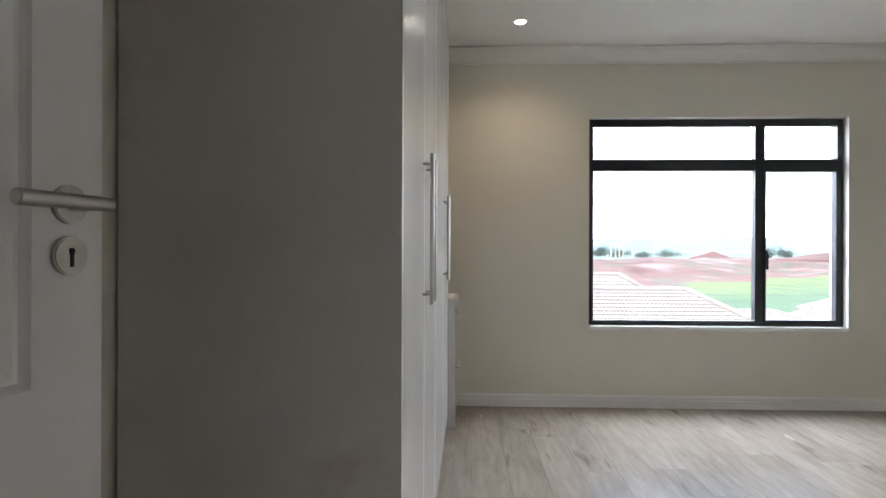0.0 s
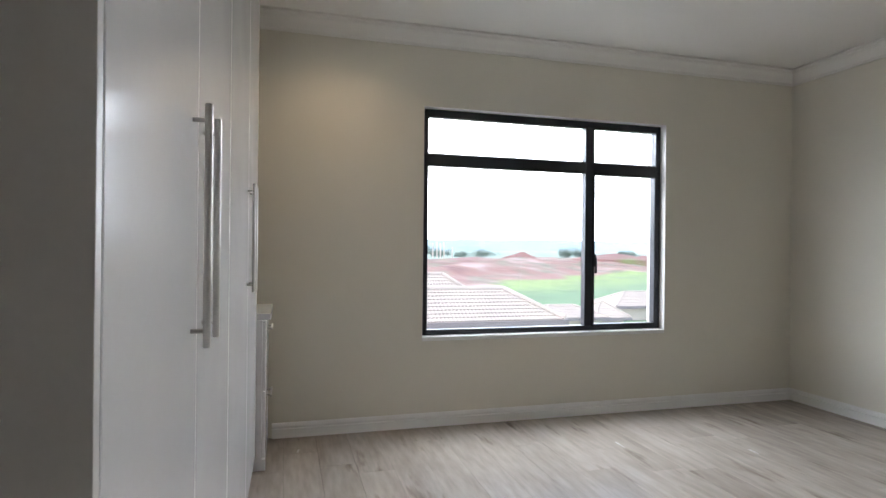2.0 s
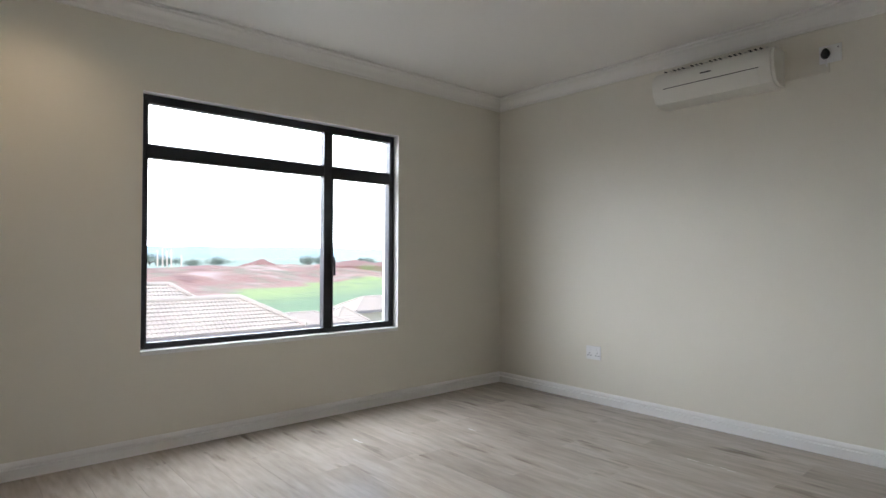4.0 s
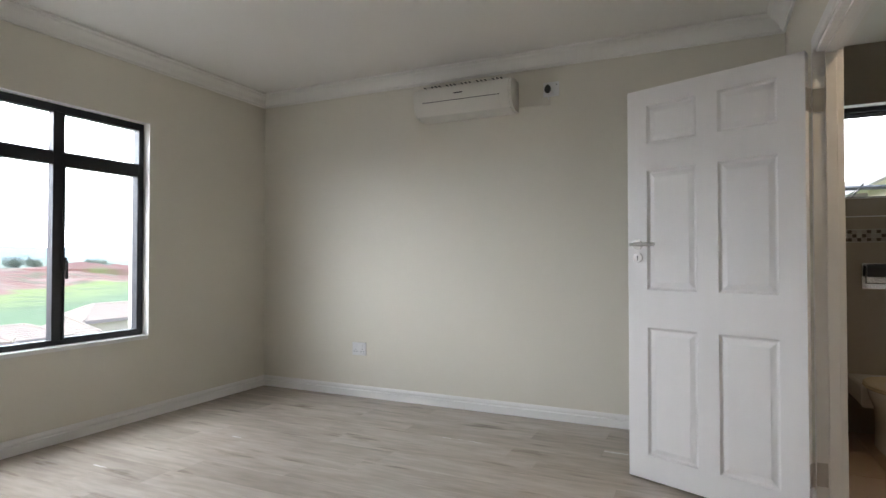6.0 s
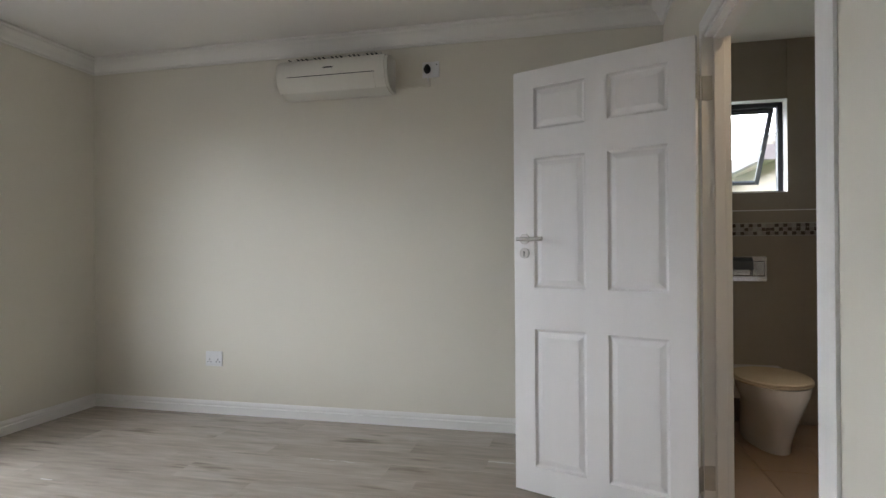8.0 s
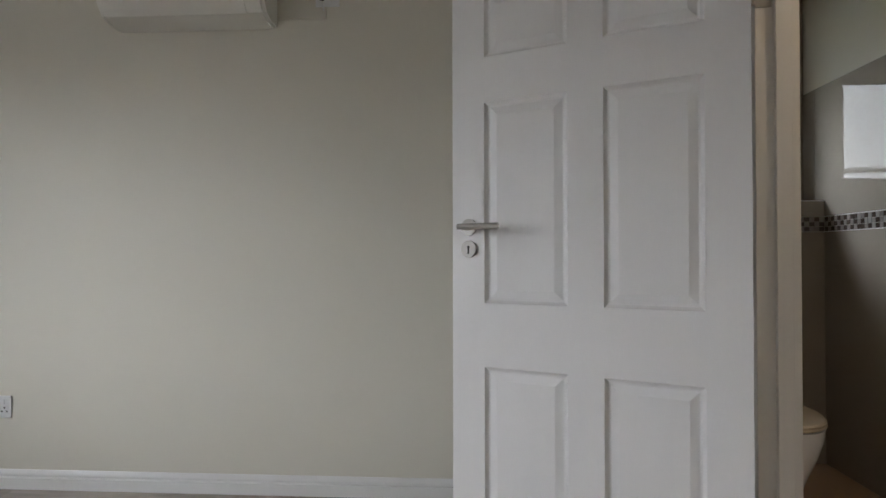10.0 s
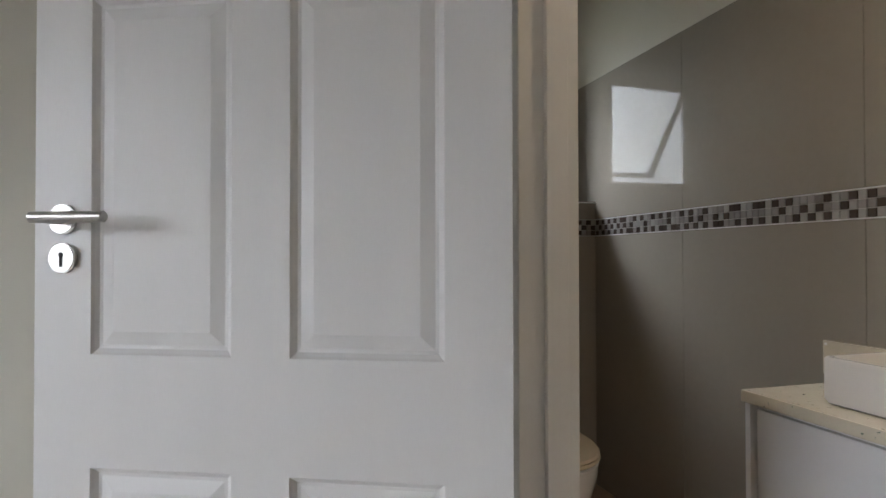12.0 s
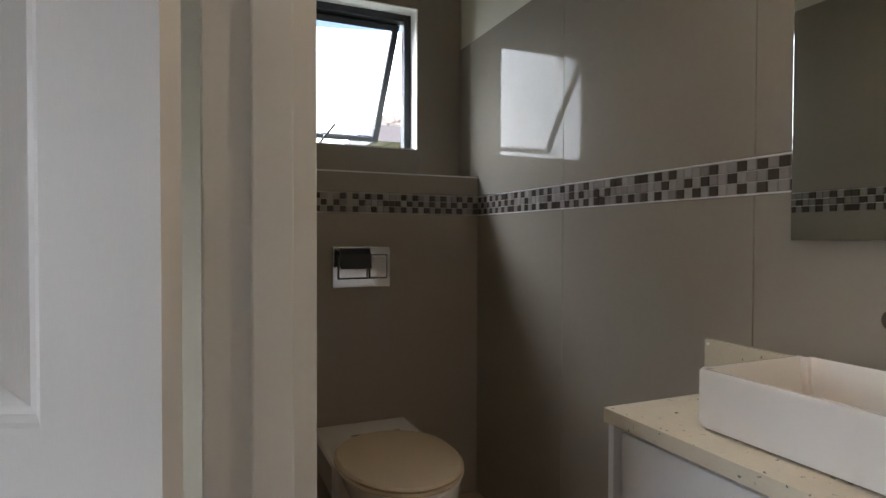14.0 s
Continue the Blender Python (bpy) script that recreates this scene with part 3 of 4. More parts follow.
# ---- bathroom ----
BOX = 5.15            # face of the boxed-in cistern
LEDGE = 1.43
BAND0, BAND1 = 1.262, 1.341
cb_ = thing("cistern_box", (0, 0, 0), "tiled boxed-in cistern with a shelf on top", "cistern box")
part("core", boxes((BOX + 0.012, BE + 0.011, BS, BN, 0, LEDGE - 0.012)), GROUT, cb_)
part("shelf", boxes((BOX + 0.001, BE + 0.011, BS, BN, LEDGE - 0.0115, LEDGE), bevel=0.002), TILE, cb_, "taupe tiled shelf")
part("edge_strip", boxes((BOX - 0.002, BOX + 0.006, BS, BN, LEDGE - 0.004, LEDGE + 0.002)), PLASTIC, cb_, "pale edge strip")


def flush_plate():
    f = thing("flush_plate", (BOX, -1.128, 1.035), "chrome dual flush plate on the tiled wall", "flush plate")
    part("plate", boxes((-0.012, 0, -0.123, 0.123, -0.085, 0.085), bevel=0.003), CHROME, f)
    part("button", boxes((-0.018, -0.012, -0.02, 0.098, -0.045, 0.048), bevel=0.003), CHROME, f)
    part("button", boxes((-0.018, -0.012, -0.105, -0.032, -0.045, 0.048), bevel=0.003), CHROME, f)
    part("surround", boxes((-0.0135, -0.0115, -0.024, 0.102, -0.049, 0.052), (-0.0135, -0.0115, -0.109, -0.028, -0.049, 0.052)), DARK, f)
    # holder with a curved dark cover hanging over the buttons
    bm = extrude([(-0.012, 0.075), (-0.05, 0.078), (-0.075, 0.055), (-0.082, 0.0), (-0.078, -0.004), (-0.07, 0.045), (-0.048, 0.068), (-0.012, 0.066)], 0.125)
    bmesh.ops.translate(bm, verts=bm.verts[:], vec=(0, -0.022, 0))
    part("cover", bm, FRAME, f, "dark curved cover", True)


flush_plate()


def lathe_oval(name, rings, mat, parent, label=""):
    """Stacked ovals (cx, cy, rx, ry, z, squareness at the back)."""
    bm = bmesh.new()
    k = 48
    loops = []
    for cx, cy, rx, ry, z in rings:
        loop = []
        for i in range(k):
            a = i * math.tau / k
            c, s = math.cos(a), math.sin(a)
            u = math.copysign(abs(c) ** (0.75 if c > 0 else 1.0), c)
            loop.append(bm.verts.new((cx + rx * u, cy + ry * s, z)))
        loops.append(loop)
    for a, b in zip(loops, loops[1:]):
        for i in range(k):
            bm.faces.new((a[i], a[(i + 1) % k], b[(i + 1) % k], b[i]))
    bm.faces.new(loops[0]), bm.faces.new(loops[-1])
    bmesh.ops.recalc_face_normals(bm, faces=bm.faces[:])
    return part(name, bm, mat, parent, label, True)


wc = thing("toilet", (4.64, -1.125, 0.0), "white ceramic back-to-wall toilet with a cream closed lid", "toilet")
lathe_oval("bowl", [(0.16, 0, 0.30, 0.115, 0.0), (0.15, 0, 0.30, 0.115, 0.05), (0.08, 0, 0.30, 0.13, 0.18), (0.02, 0, 0.285, 0.155, 0.28), (0.0, 0, 0.268, 0.184, 0.345), (0.0, 0, 0.268, 0.192, 0.393)], CERAMIC, wc)
part("shelf", boxes((0.10, 0.509, -0.20, 0.205, 0.25, 0.392), bevel=0.02), CERAMIC, wc)
lathe_oval("seat", [(0.012, 0, 0.262, 0.200, 0.3935), (0.012, 0, 0.268, 0.208, 0.399), (0.012, 0, 0.266, 0.206, 0.408)], SEATM, wc, "cream seat")
lathe_oval("lid", [(0.012, 0, 0.262, 0.200, 0.4095), (0.012, 0, 0.266, 0.206, 0.415), (0.012, 0, 0.258, 0.198, 0.423), (0.012, 0, 0.21, 0.16, 0.427)], SEATM, wc, "cream closed lid")
for yy in (-0.075, 0.075):
    part("seat_hinge", rod(0.011, (0.286, yy - 0.02, 0.403), (0.286, yy + 0.02, 0.403), 14), CHROME, wc)

VX0, VX1, VY1, VZ = 2.86, 3.781, -1.268, 0.812
vu = thing("vanity_unit", (0, 0, 0), "white gloss bathroom vanity cabinet", "vanity unit")
part("body", boxes((VX0, VX1 - 0.018, BS + 0.001, VY1 - 0.040, 0.10, VZ - 0.0305), bevel=0.001), GLOSS, vu)
part("side_panel", boxes((VX1 - 0.0178, VX1 - 0.002, BS + 0.001, VY1 - 0.012, 0.0, VZ - 0.0305), bevel=0.001), GLOSS, vu)
part("plinth", boxes((VX0, VX1 - 0.018, BS + 0.05, VY1 - 0.09, 0.0, 0.10)), GLOSS, vu)
for a, b in ((3.327, VX1 - 0.03), (VX0, 3.323)):
    d = part("door", boxes((a, b, VY1 - 0.039, VY1 - 0.021, 0.11, VZ - 0.045), bevel=0.002), GLOSS, vu)
    hx = a + 0.05 if a > 3 else b - 0.05
    hd = part("handle", rod(0.005, (hx, VY1 + 0.008, 0.50), (hx, VY1 + 0.008, 0.66), 12), CHROME, d, "chrome bar handle")
    for z in (0.52, 0.64):
        part("post", rod(0.004, (hx, VY1 - 0.021, z), (hx, VY1 + 0.008, z), 10), CHROME, hd)
ct_ = thing("countertop", (0, 0, VZ - 0.03), "flecked cream quartz countertop with a low upstand", "countertop")
part("slab", boxes((VX0 - 0.02, VX1, BS + 0.001, VY1, 0.0, 0.03), bevel=0.002), QUARTZ, ct_)
part("upstand", boxes((VX0 - 0.02, VX1 + 0.095, BS + 0.001, BS + 0.016, 0.0305, 0.128), bevel=0.001), QUARTZ, ct_)
part("cap", rod(0.004, (VX1 + 0.085, BS + 0.016, 0.118), (VX1 + 0.085, BS + 0.018, 0.118), 12), PLASTIC, ct_, "small white screw cap")


def basin():
    b = thing("basin", (0, 0, VZ + 0.0005), "white rectangular ceramic countertop basin", "basin")
    x0, x1, y0, y1, h = 3.09, 3.618, BS + 0.03, -1.342, 0.110
    bm = bmesh.new()
    rings = []
    for i, z in ((0.010, 0.0), (0.004, 0.003), (0.0, 0.012), (0.0, h - 0.005), (0.003, h), (0.010, h), (0.014, h - 0.006), (0.022, h - 0.05), (0.05, 0.022), (0.09, 0.015)):
        rings.append([bm.verts.new((x, y, z)) for x, y in ((x0 + i, y0 + i), (x1 - i, y0 + i), (x1 - i, y1 - i), (x0 + i, y1 - i))])
    for a, c in zip(rings, rings[1:]):
        for i in range(4):
            bm.faces.new((a[i], a[(i + 1) % 4], c[(i + 1) % 4], c[i]))
    bm.faces.new(rings[0]), bm.faces.new(rings[-1])
    bmesh.ops.recalc_face_normals(bm, faces=bm.faces[:])
    up = [e for e in bm.edges if abs(e.verts[0].co.x - e.verts[1].co.x) < 0.05 and abs(e.verts[0].co.y - e.verts[1].co.y) < 0.05]
    bmesh.ops.bevel(bm, geom=up, offset=0.012, segments=4, affect="EDGES", clamp_overlap=True)
    part("bowl", bm, CERAMIC, b, "", True)
    part("waste", rod(0.022, (3.36, -1.50, 0.0155), (3.36, -1.50, 0.020), 24, bevel=0.001), CHROME, b, "chrome waste")


basin()
tap = thing("basin_tap", (3.345, BS, 1.015), "chrome wall-mounted basin tap", "tap")
part("spout", rod(0.012, (0, 0, 0), (0, 0.13, -0.005), 18, bevel=0.002), CHROME, tap, "", True)
part("flange", rod(0.028, (0, 0, 0), (0, 0.006, 0), 28, bevel=0.001), CHROME, tap, "", True)
kn = part("knob", rod(0.02, (0.10, 0, 0), (0.10, 0.05, 0), 24, bevel=0.003), CHROME, tap, "", True)
part("knob_lever", rod(0.005, (0.10, 0.045, 0.0), (0.10, 0.052, 0.055), 12), CHROME, kn)

mr = thing("mirror", (0, 0, 0), "frameless wall mirror above the basin", "mirror")
part("glass", boxes((2.75, 3.660, BS + 0.0085, BS + 0.0135, 1.155, 2.02), bevel=0.001), MIRROR, mr)
part("backing", boxes((2.76, 3.650, BS + 0.001, BS + 0.008, 1.165, 2.01)), PLASTIC, mr)


def bathroom_window():
    w = tagged(thing("window_2", (0, 0, 0), "small charcoal aluminium window with its sash pushed open", "window"), kind="structure")
    x0, x1 = 5.43, 5.48
    y0, y1, z0, z1 = BWY0, BWY1, BWZ0, BWZ1
    f = 0.035
    part("window_frame", boxes((x0, x1, y0, y0 + f, z0, z1), (x0, x1, y1 - f, y1, z0, z1), (x0, x1, y0 + f, y1 - f, z1 - f, z1), (x0, x1, y0 + f, y1 - f, z0, z0 + 0.016), bevel=0.002), FRAME, w)
    piv = part("sash", boxes((-0.012, 0.014, y0 + f + 0.012, y0 + f + 0.044, -(z1 - z0) + 0.030, 0), (-0.012, 0.014, y1 - f - 0.034, y1 - f - 0.004, -(z1 - z0) + 0.030, 0),
        (-0.012, 0.014, y0 + f + 0.044, y1 - f - 0.034, -0.03, 0), (-0.012, 0.014, y0 + f + 0.044, y1 - f - 0.034, -(z1 - z0) + 0.030, -(z1 - z0) + 0.055), bevel=0.002), FRAME, w, "dark sash pushed outward")
    piv.matrix_basis = pose(x1 - 0.01, 0, z1 - f - 0.005, 0, -36, 0)
    pane = part("pane", boxes((-0.001, 0.003, y0 + f + 0.044, y1 - f - 0.034, -(z1 - z0) + 0.055, -0.03)), CLEAR, piv)
    pane.visible_shadow = False
    part("stay", rod(0.006, (x0 + 0.02, -1.015, z0 + 0.017), (x0 + 0.04, -1.09, z0 + 0.112), 8), BLACK, w, "black window stay")
    part("reveal", boxes((BE - 0.004, x0, y0 - 0.002, y0 + 0.003, z0, z1), (BE - 0.004, x0, y1 - 0.003, y1 + 0.002, z0, z1), (BE - 0.004, x0, y0 + 0.003, y1 - 0.003, z1 - 0.003, z1 + 0.002), (BE - 0.004, x0, y0 + 0.003, y1 - 0.003, z0 - 0.002, z0 + 0.003)), TRIM, w, "white plastered reveal")


bathroom_window()


# ---- outside ----
def ground_height(x, y):
    z = -6.2
    d = math.hypot(x, y)
    z += 1.6 * noise.noise((x * 0.012, y * 0.012, 3.0)) * min(1.0, d / 120)
    z += 3.5 * noise.noise((x * 0.004, y * 0.004, 7.0)) * min(1.0, max(0.0, (d - 250) / 400))
    f = min(1.0, max(0.0, (y - 0.63 * x - 97) / 40))
    z += 2.4 * f * f * (3 - 2 * f)
    if 0 < f:
        z += min(1.0, f * 3) * (1.5 * noise.noise((x * 0.045, y * 0.045, 1.0)) + 0.9 * noise.noise((x * 0.13, y * 0.13, 4.0)))
    return z


def ground():
    rows = [-1500, -500, -150, -60, -20, 0, 15, 30, 45]
    ys = rows + list(range(55, 330, 4)) + [355, 380, 420, 480, 560, 680, 850, 1100, 1500, 2200, 3200, 4500]
    xs = [-4500, -2000, -900, -400, -200, -120, -70] + list(range(-50, 270, 5)) + [310, 350, 420, 550, 750, 1100, 1800, 3000, 4500]
    verts = [(x, y, ground_height(x, y)) for y in ys for x in xs]
    k = len(xs)
    faces = [(j * k + i, j * k + i + 1, (j + 1) * k + i + 1, (j + 1) * k + i) for j in range(len(ys) - 1) for i in range(k - 1)]
    me = bpy.data.meshes.new("ground")
    me.from_pydata(verts, [], faces)
    me.materials.append(GROUND)
    me.polygons.foreach_set("use_smooth", [True] * len(me.polygons))
    tagged(new("ground", me), "green field, red earthworks and distant bush", "ground", "", "structure")


ground()


def far_hills():
    """A long, low ridge on the horizon, haze painted into its pale colour, and the bright overcast behind it."""
    bm = bmesh.new()
    low, high = [], []
    for i in range(161):
        x = -2600 + i * 45
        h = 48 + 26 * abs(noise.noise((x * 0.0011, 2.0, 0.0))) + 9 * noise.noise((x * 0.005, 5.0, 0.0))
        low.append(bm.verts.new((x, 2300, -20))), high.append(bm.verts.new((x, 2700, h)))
    for i in range(160):
        bm.faces.new((low[i], low[i + 1], high[i + 1], high[i]))
    tagged(part("backdrop_hills", bm, HILLS, None, "", True), "ridge of distant hills, haze painted into its pale colour", "hills", "", "structure")
    bm = bmesh.new()
    loops = [[bm.verts.new((4200 * math.cos(a), 4200 * math.sin(a), z)) for a in [radians(k * 3) for k in range(-20, 61)]] for z in (-60, 1500)]
    for i in range(80):
        bm.faces.new((loops[0][i], loops[0][i + 1], loops[1][i + 1], loops[1][i]))
    tagged(part("backdrop_sky", bm, OVERCAST), "plain bright overcast sky", "sky", "", "structure")


far_hills()


def mound(x, y, r, h, label, seed):
    bm = bmesh.new()
    k, loops = 40, []
    for j in range(9):
        f = j / 8
        loops.append([bm.verts.new((x + r * (1 - f) * (1 + 0.18 * noise.noise((math.cos(a) * 2, math.sin(a) * 2, seed))) * math.cos(a) + f * r * 0.1,
                                    y + r * (1 - f) * math.sin(a),
                                    ground_height(x, y) - (4.5 if j == 0 else 0.8) + (h + 0.8) * (f ** 0.9) + 0.12 * h * noise.noise((math.cos(a) * 3 * (1 - f), math.sin(a) * 3 * (1 - f), f * 4 + seed)))) for a in [i * math.tau / k for i in range(k)]])
    for a, b in zip(loops, loops[1:]):
        for i in range(k):
            bm.faces.new((a[i], a[(i + 1) % k], b[(i + 1) % k], b[i]))
    bmesh.ops.remove_doubles(bm, verts=bm.verts[:], dist=1e-4)
    bmesh.ops.recalc_face_normals(bm, faces=bm.faces[:])
    tagged(part("earth_mound", bm, EARTH, None, "", True), label, "earth mound", "earth mounds")


mound(113.0, 260.0, 11.5, 3.9, "tall cone of bare red earth", 1.0)
mound(146.0, 232.0, 20.0, 2.6, "low grassy heap of red earth", 2.0)
mound(164.0, 235.0, 13.0, 3.0, "heap of bare red earth", 3.0)
mound(190.0, 268.0, 20.0, 2.4, "long low heap of red earth", 5.0)
mound(85.0, 255.0, 30.0, 1.4, "wide low bank of red earth", 4.0)


def tree(x, y, h, spread, label, seed, clumps=260):
    rnd = random.Random(seed)
    z = ground_height(x, y) - 0.2
    h *= 0.7
    t = thing("tree", (x, y, z), label, "tree", "distant trees")
    bm = rod(h * 0.035, (0, 0, 0), (0, 0, h * 0.45), 8, None, h * 0.022)
    for i in range(7):
        a = i * 0.9 + rnd.random()
        rod(h * 0.016, (0, 0, h * (0.28 + 0.02 * i)), (spread * 0.6 * math.cos(a), spread * 0.6 * math.sin(a), h * (0.55 + 0.05 * rnd.random())), 6, bm, h * 0.006)
    part("trunk", bm, BARK, t)
    verts, faces = [], []
    blobs = [(rnd.uniform(-1, 1) * spread * 0.7, rnd.uniform(-1, 1) * spread * 0.7, h * rnd.uniform(0.5, 0.88), spread * rnd.uniform(0.25, 0.45)) for _ in range(11)]
    for _ in range(clumps * 5):
        bx, by, bz, br = rnd.choice(blobs)
        d = Vector((rnd.gauss(0, 1), rnd.gauss(0, 1), rnd.gauss(0, 0.7)))
        d = d.normalized() * br * rnd.uniform(0.6, 1.1)
        c = Vector((bx, by, bz)) + d
        s = h * rnd.uniform(0.04, 0.08)
        u = Vector((rnd.gauss(0, 1), rnd.gauss(0, 1), rnd.gauss(0, 1))).normalized()
        v = u.orthogonal().normalized()
        o = len(verts)
        verts += [tuple(c + u * s), tuple(c + v * s * 0.7), tuple(c - u * s), tuple(c - v * s * 0.7)]
        faces.append((o, o + 1, o + 2, o + 3))
    me = bpy.data.meshes.new("crown")
    me.from_pydata(verts, [], faces)
    me.materials.append(LEAF)
    cr = new("crown", me)
    cr.parent = t


tree(160.0, 300.0, 8.0, 7.5, "broad dark green tree beyond the earthworks", 1)
tree(169.0, 300.0, 6.5, 5.5, "smaller dark green tree beside a broad one", 2)
tree(173.0, 262.0, 8.0, 6.0, "broad dark green tree above the field", 3)
tree(181.0, 268.0, 5.5, 6.0, "low dark green tree above the field", 4)
tree(222.0, 266.0, 7.0, 7.0, "dark green tree at the edge of the field", 5)
tree(145.0, 420.0, 6.5, 10.0, "low distant clump of green trees", 6)
tree(155.0, 425.0, 6.0, 9.0, "low distant clump of green trees", 7)
tree(100.0, 400.0, 10.0, 9.0, "distant tree beside pale posts", 8)
tree(112.0, 405.0, 9.0, 9.0, "distant tree behind pale posts", 9)
tree(128.0, 410.0, 7.0, 8.0, "low distant clump of green trees", 10)
for x, h in ((99, 10), (102, 11), (104.5, 10), (107, 11), (113, 7)):
    z = ground_height(x, 380)
    tagged(part("concrete_post", boxes((x, x + 0.8, 380, 380.8, z - 0.3, z + h), bevel=0.05), RENDER), "pale concrete column on a distant building site", "column", "columns on the building site")


def tile_slope(parent, rows, gauge, width_at, roll=0.15, pitch=24):
    """Overlapping courses of rolled tiles in the slope's own (u along the eave, v up the slope) plane. width_at(v): its u-span."""
    verts, faces = [], []
    c, s = math.cos(radians(pitch)), math.sin(radians(pitch))
    for r in range(rows):
        u0, u1 = width_at((r + 0.5) * gauge)
        n = max(2, int((u1 - u0) / roll * 5))
        for v, lift in ((r * gauge - 0.02, 0.055), ((r + 1) * gauge, 0.012)):
            for i in range(n + 1):
                u = u0 + (u1 - u0) * i / n
                w = lift + 0.028 * abs(math.sin(math.pi * u / roll))
                verts.append((u, v * c - w * s, v * s + w * c))
        for i in range(n + 1):
            u, v = u0 + (u1 - u0) * i / n, r * gauge - 0.02
            w = 0.0
            verts.append((u, v * c - w * s, v * s + w * c))
        o = len(verts) - 3 * (n + 1)
        for i in range(n):
            faces.append((o + i, o + i + 1, o + n + 2 + i, o + n + 1 + i))
            faces.append((o + 2 * n + 2 + i, o + 2 * n + 3 + i, o + i + 1, o + i))
    me = bpy.data.meshes.new("roof_tiles")
    me.from_pydata(verts, [], faces)
    me.materials.append(ROOF)
    ob = new("roof_tiles", me)
    ob.parent = parent
    ob["kind"] = "stuff"
    return ob


def hip_house(at, rz, length, depth, wall_h, pitch, label, detailed=True):
    """A rendered house with a hipped, tiled roof; at is its front eave's middle, on the eave's line."""
    h = thing("house", at, label, "house", "", rz)
    half = depth / 2
    rise = half * math.tan(radians(pitch))
    run = half / math.cos(radians(pitch))
    L = length / 2
    part("wall", boxes((-L + 0.5, L - 0.5, 0.5, depth - 0.5, -wall_h, 0.0)), RENDER, h)
    gauge = 0.27 if detailed else 0.34
    rows = int(run / gauge) + 1
    front = tile_slope(h, rows, run / rows, lambda v: (-L + v / run * half, L - v / run * half), 0.15 if detailed else 0.3, pitch)
    back = tile_slope(h, rows, run / rows, lambda v: (-L + v / run * half, L - v / run * half), 0.3, pitch)
    back.matrix_basis = pose(0, depth, 0, 0, 0, 180)
    for sx in (1, -1):
        side = tile_slope(h, rows, run / rows, lambda v: (-half + v / run * half, half - v / run * half), 0.3, pitch)
        side.matrix_basis = pose(sx * L, half, 0, 0, 0, 90 * sx)
    part("ridge", rod(0.11, (-L + half, half, rise + 0.05), (L - half, half, rise + 0.05), 10), ROOF, h, "ridge tiles")
    for sx in (-1, 1):
        for yy in (0, depth):
            bm = bmesh.new()
            a, b = Vector((sx * L, yy, 0.05)), Vector((sx * (L - half), half, rise + 0.07))
            k = max(4, int((b - a).length / 0.36))
            for i in range(k):
                rod(0.13, a.lerp(b, i / k), a.lerp(b, (i + 1.08) / k), 8, bm, 0.10)
            part("hip", bm, ROOF, h, "hip tiles")
    part("fascia", boxes((-L - 0.02, L + 0.02, -0.12, -0.02, -0.26, 0.0), (-L - 0.02, L + 0.02, depth + 0.02, depth + 0.12, -0.26, 0.0), (-L - 0.12, -L - 0.02, -0.12, depth + 0.12, -0.26, 0.0), (L + 0.02, L + 0.12, -0.12, depth + 0.12, -0.26, 0.0)), FASCIA, h, "grey fascia and gutter")
    part("soffit", boxes((-L, L, 0, depth, -0.1, -0.03)), RENDER, h)
    for i in range(3 if wall_h > 2.2 else 0):
        x = -L * 0.6 + i * L * 0.6
        wn_ = part("window", boxes((x - 0.6, x + 0.6, 0.46, 0.5, -2.1, -0.9)), FRAME, h)
        part("pane", boxes((x - 0.54, x + 0.54, 0.44, 0.459, -2.04, -0.96)), DARK, wn_)
    return h


hip_house((3.5, 20.0, -1.50), 0, 15.4, 3.8, 4.8, 29, "neighbouring house with a pale terracotta tiled roof")
hip_house((1.8, 26.5, -1.18), 0, 16.2, 3.0, 5.1, 35, "taller neighbouring house with a pale terracotta tiled roof")
hip_house((26.2, 47.0, -5.0), 0, 7.5, 5.0, 1.4, 20, "single-storey house with a pale tiled roof", False)
hip_house((31.1, 48.2, -5.25), 0, 4.0, 3.8, 1.2, 36, "small outbuilding with a pale tiled roof", False)
hip_house((37.5, 50.5, -4.4), 0, 9.0, 5.0, 2.0, 26, "house with a pale tiled roof above the field", False)
hip_house((12.0, -9.3, 3.0), -90, 12.0, 7.0, 9.2, 22, "neighbouring house with brown eaves beside the bathroom", False)


# ---- tiles, mosaic and boards ----
def bevelled_tile(name, w, h, t, mat, b=0.0015):
    """A thin slab in local x (w) and z (h), face at y = +t, with chamfered edges."""
    bm = bmesh.new()
    rings = []
    for i, y in ((0, 0.0), (0, t - b), (b, t)):
        rings.append([bm.verts.new(q) for q in ((i, y, i), (w - i, y, i), (w - i, y, h - i), (i, y, h - i))])
    for a, c in zip(rings, rings[1:]):
        for i in range(4):
            bm.faces.new((a[i], a[(i + 1) % 4], c[(i + 1) % 4], c[i]))
    bm.faces.new(rings[-1])
    bmesh.ops.recalc_face_normals(bm, faces=bm.faces[:])
    return mesh_of(name, bm, mat)


def piece(name, me, parent, m):
    ob = bpy.data.objects.new(name, me)
    scene.collection.objects.link(ob)
    ob.parent = parent
    ob.matrix_basis = m
    return ob


TOP = 2.06
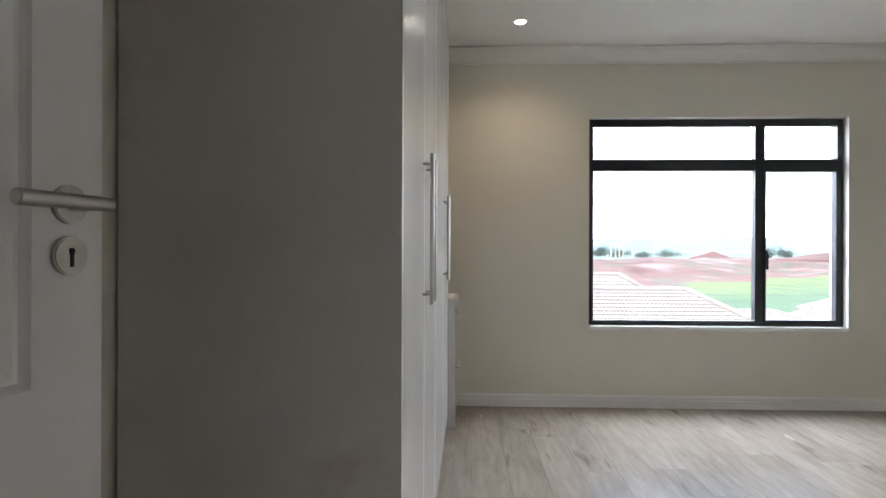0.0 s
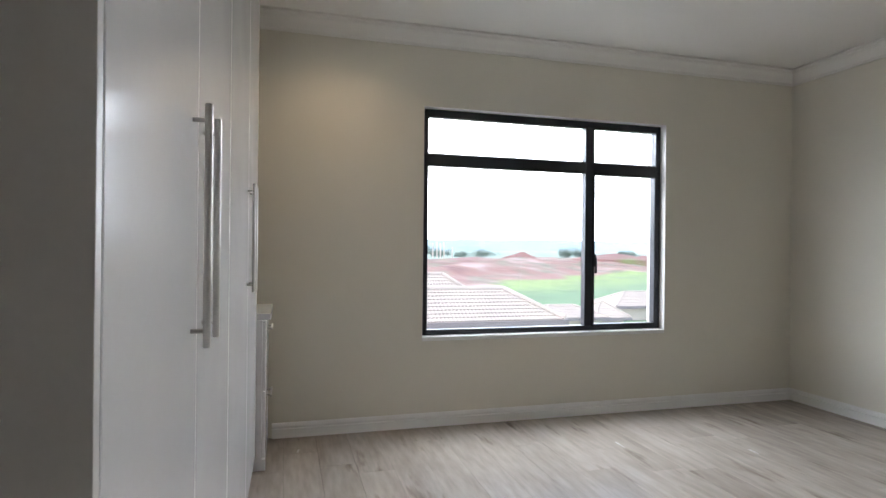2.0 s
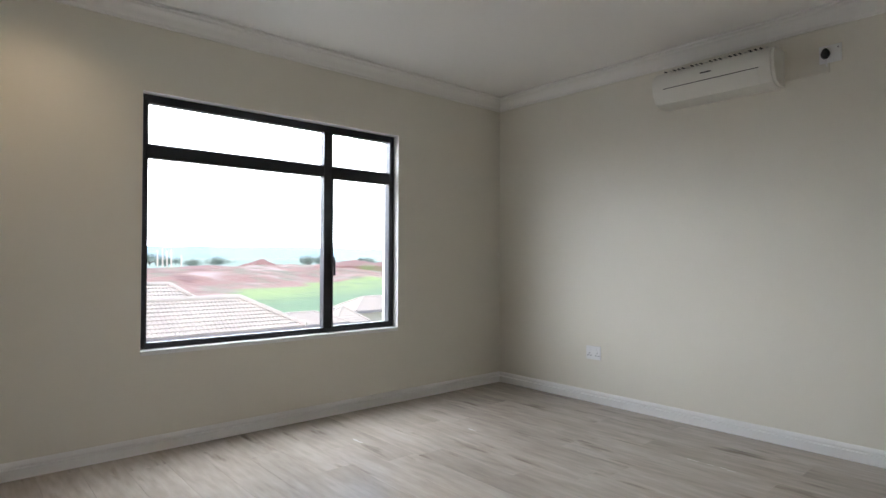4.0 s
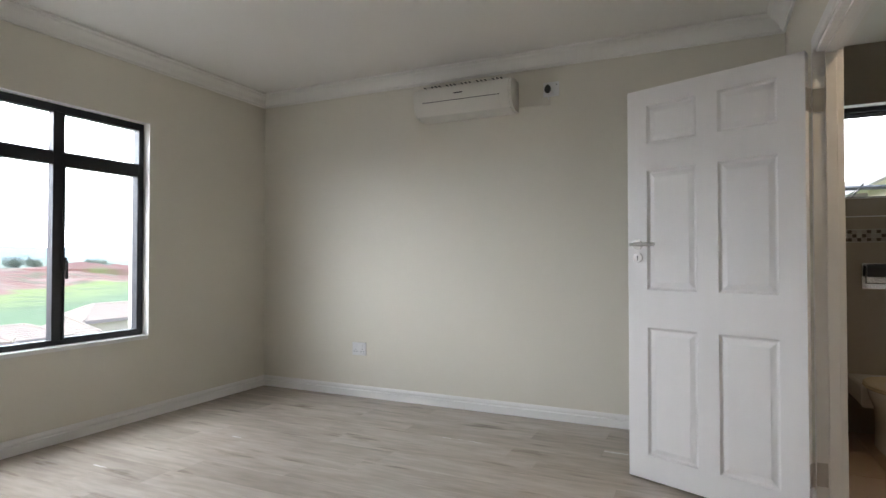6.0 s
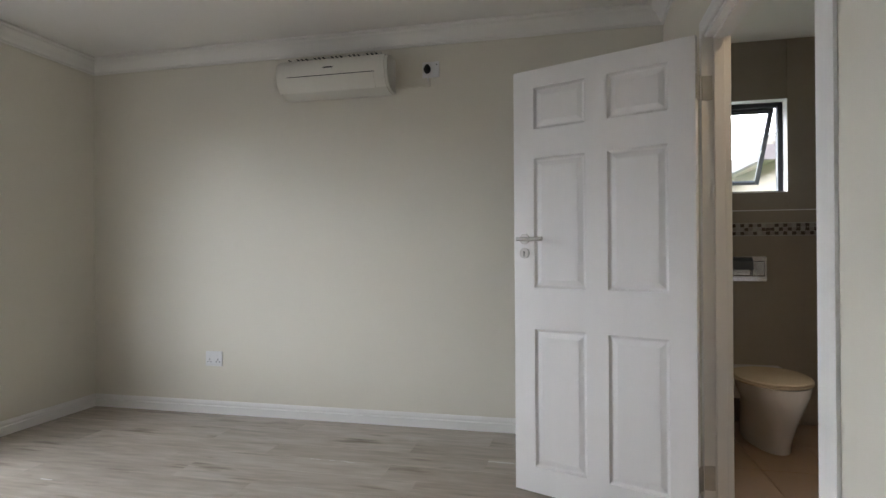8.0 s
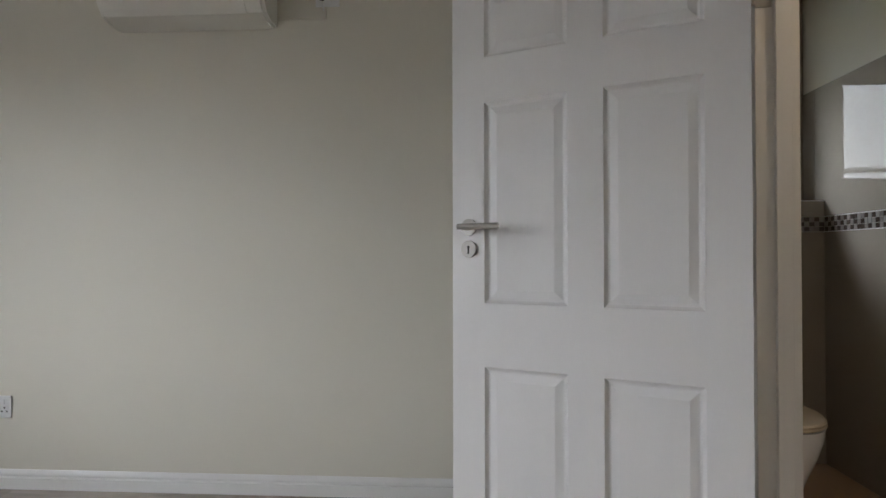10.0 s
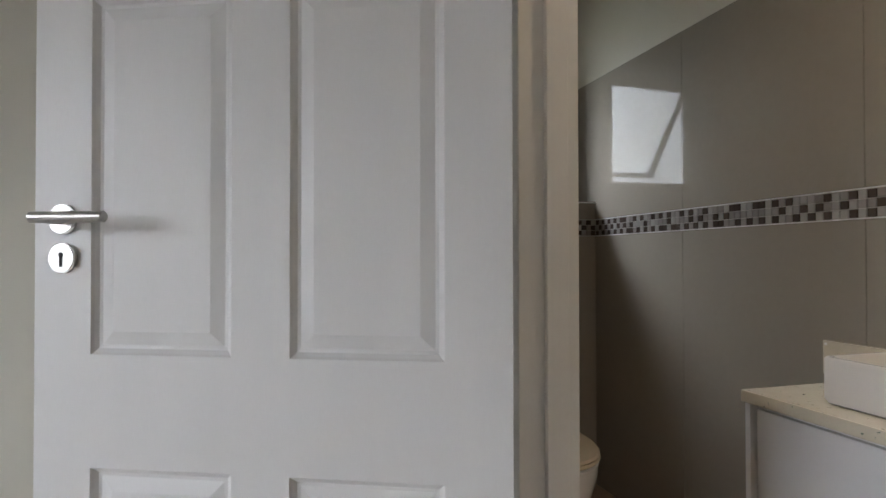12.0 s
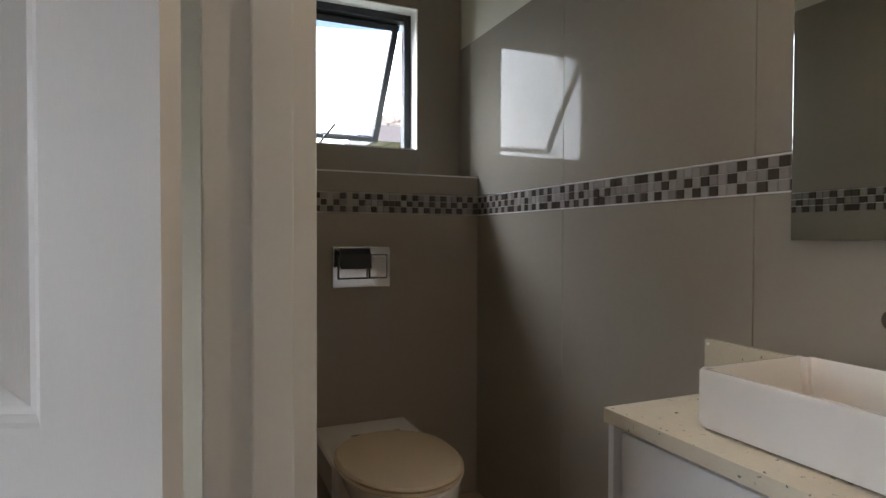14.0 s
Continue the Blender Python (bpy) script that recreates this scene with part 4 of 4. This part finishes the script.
# south wall: large tiles above and below the band
part("grout", boxes((BW, BE + 0.011, BS - 0.0118, BS - 0.006, 0, TOP)), GROUT, wall_bs)
south_joints = [BW, 2.28, 3.018, 3.758, 4.498, 5.238, BE + 0.011]
south_rows = ((0.0, BAND0 - 0.004), (BAND1 + 0.004, TOP))
for a, b in zip(south_joints, south_joints[1:]):
    for z0, z1 in south_rows:
        piece("tile", bevelled_tile("tile", b - a - 0.002, z1 - z0 - 0.002, 0.006, TILE, 0.001), wall_bs, pose(a + 0.001, BS - 0.006, z0 + 0.001))
# boxed cistern face and the wall above it
faces_e = ((cb_, BOX + 0.006, ((0.0, BAND0 - 0.004), (BAND1 + 0.004, LEDGE - 0.005))),)
for owner, x, rws in faces_e:
    for a, b in ((BS, BN),):
        for z0, z1 in rws:
            piece("tile", bevelled_tile("tile", b - a - 0.002, z1 - z0 - 0.002, 0.006, TILE, 0.001), owner, pose(x, a + 0.001, z0 + 0.001, 0, 0, 90))
part("grout", boxes((BOX + 0.0062, BOX + 0.0119, BS, BN, 0, LEDGE - 0.012)), GROUT, cb_)
for a, b, z0, z1 in ((BS - 0.004, BWY0 - 0.002, LEDGE, H), (BWY1 + 0.002, BN, LEDGE, H), (BWY0, BWY1, LEDGE, BWZ0 - 0.002), (BWY0, BWY1, BWZ1 + 0.002, H)):
    piece("tile", bevelled_tile("tile", b - a, z1 - z0 - 0.002, 0.012, TILE, 0.001), wall_be, pose(BE + 0.012, a, z0 + 0.001, 0, 0, 90))
part("trim_strip", boxes((BW, BE, BS - 0.004, BS + 0.0015, BAND1 + 0.0005, BAND1 + 0.0035)), PLASTIC, wall_bs, "pale trim strip")
part("trim_strip", boxes((BW, BE, BS - 0.004, BS + 0.0015, BAND0 - 0.0035, BAND0 - 0.0005)), PLASTIC, wall_bs, "pale trim strip")

rnd = random.Random(11)
step_ = (BAND1 - BAND0) / 3
side_ = step_ - 0.0030
mosaic = [bevelled_tile("mosaic_tile", side_, side_, 0.006, m, 0.0008) for m in MOSAIC]


def mosaic_pick(left, below):
    """Dark squares keep apart from one another, so the band reads as a loose chequer."""
    if rnd.random() < (0.74, 0.16, 0.05)[(left == 0) + (below == 0)]:
        return 0
    return rnd.choice((1, 2))


def mosaic_column(last):
    col = []
    for r in range(3):
        col.append(mosaic_pick(last[r], col[-1] if col else 1))
    return col


kind_ = [1, 1, 1]
x = BOX - step_
while x > 3.62:
    kind_ = mosaic_column(kind_)
    for r in range(3):
        piece("mosaic_tile", mosaic[kind_[r]], wall_bs, pose(x, BS - 0.006, BAND0 + r * step_ + 0.001))
    x -= step_
y = BS + 0.001
while y < BN - step_:
    kind_ = mosaic_column(kind_)
    for r in range(3):
        piece("mosaic_tile", mosaic[kind_[r]], cb_, pose(BOX + 0.006, y, BAND0 + r * step_ + 0.001, 0, 0, 90))
    y += step_

# tiled north side of the bathroom, seen in the mirror
nt = structure("bath_tiling_north", boxes((OX1 + 0.07, BOX, BN - 0.006, BN - 0.0005, 0, BAND0), (OX1 + 0.07, BOX, BN - 0.006, BN - 0.0005, BAND1, TOP), (BW, OX0 - 0.07, BN - 0.006, BN - 0.0005, 0, BAND0), (BW, OX0 - 0.07, BN - 0.006, BN - 0.0005, BAND1, TOP)), TILE, "taupe wall tiles round the bathroom door", "tiling")
cells = [[], [], []]
for x0, x1 in ((OX1 + 0.07, BOX), (BW, OX0 - 0.07)):
    for c in range(int((x1 - x0) / step_)):
        kind_ = mosaic_column(kind_)
        for r in range(3):
            cells[kind_[r]].append((x0 + c * step_, x0 + c * step_ + side_, BN - 0.006, BN - 0.001, BAND0 + r * step_, BAND0 + r * step_ + side_))
for mat, spans in zip(MOSAIC, cells):
    ob = part("mosaic_band", boxes(*spans), mat, nt)
    ob["kind"] = "stuff"

# bathroom floor tiles
ft = {}
for i in range(8):
    for j in range(3):
        x0, y0 = 2.0 + i * 0.45, BS + j * 0.36
        x1, y1 = min(x0 + 0.447, 5.6), min(y0 + 0.357, -0.58)
        key = (round(x1 - x0, 3), round(y1 - y0, 3))
        if key not in ft:
            ft[key] = bevelled_tile("floor_tile", key[0], key[1], 0.008, FLOORTILE)
        piece("floor_tile", ft[key], floor_bath, pose(x0, y0 + key[1], -0.008, 90, 0, 0))

# laminate boards, laid along the length of the bedroom
bw_, bl_ = 0.192, 1.285
rnd = random.Random(5)
cache = {}
i = 0
x = W
while x < E:
    y = S - 0.07 - rnd.random() * bl_
    x1 = min(x + bw_, E)
    low = -0.83 if x < 1.25 else S - 0.07
    if x < 1.25:
        y -= 0.3
    while y < N:
        a, b = max(y, low), min(y + bl_, N)
        if b - a > 0.01:
            key = (round(x1 - x, 3), round(b - a, 3))
            if key not in cache:
                cache[key] = bevelled_tile("floor_board", key[0] - 0.0009, key[1] - 0.0009, 0.010, OAK, 0.0002)
            piece("floor_board", cache[key], floor, pose(x, b, -0.010, 90, 0, 0))
        y += bl_
    x += bw_
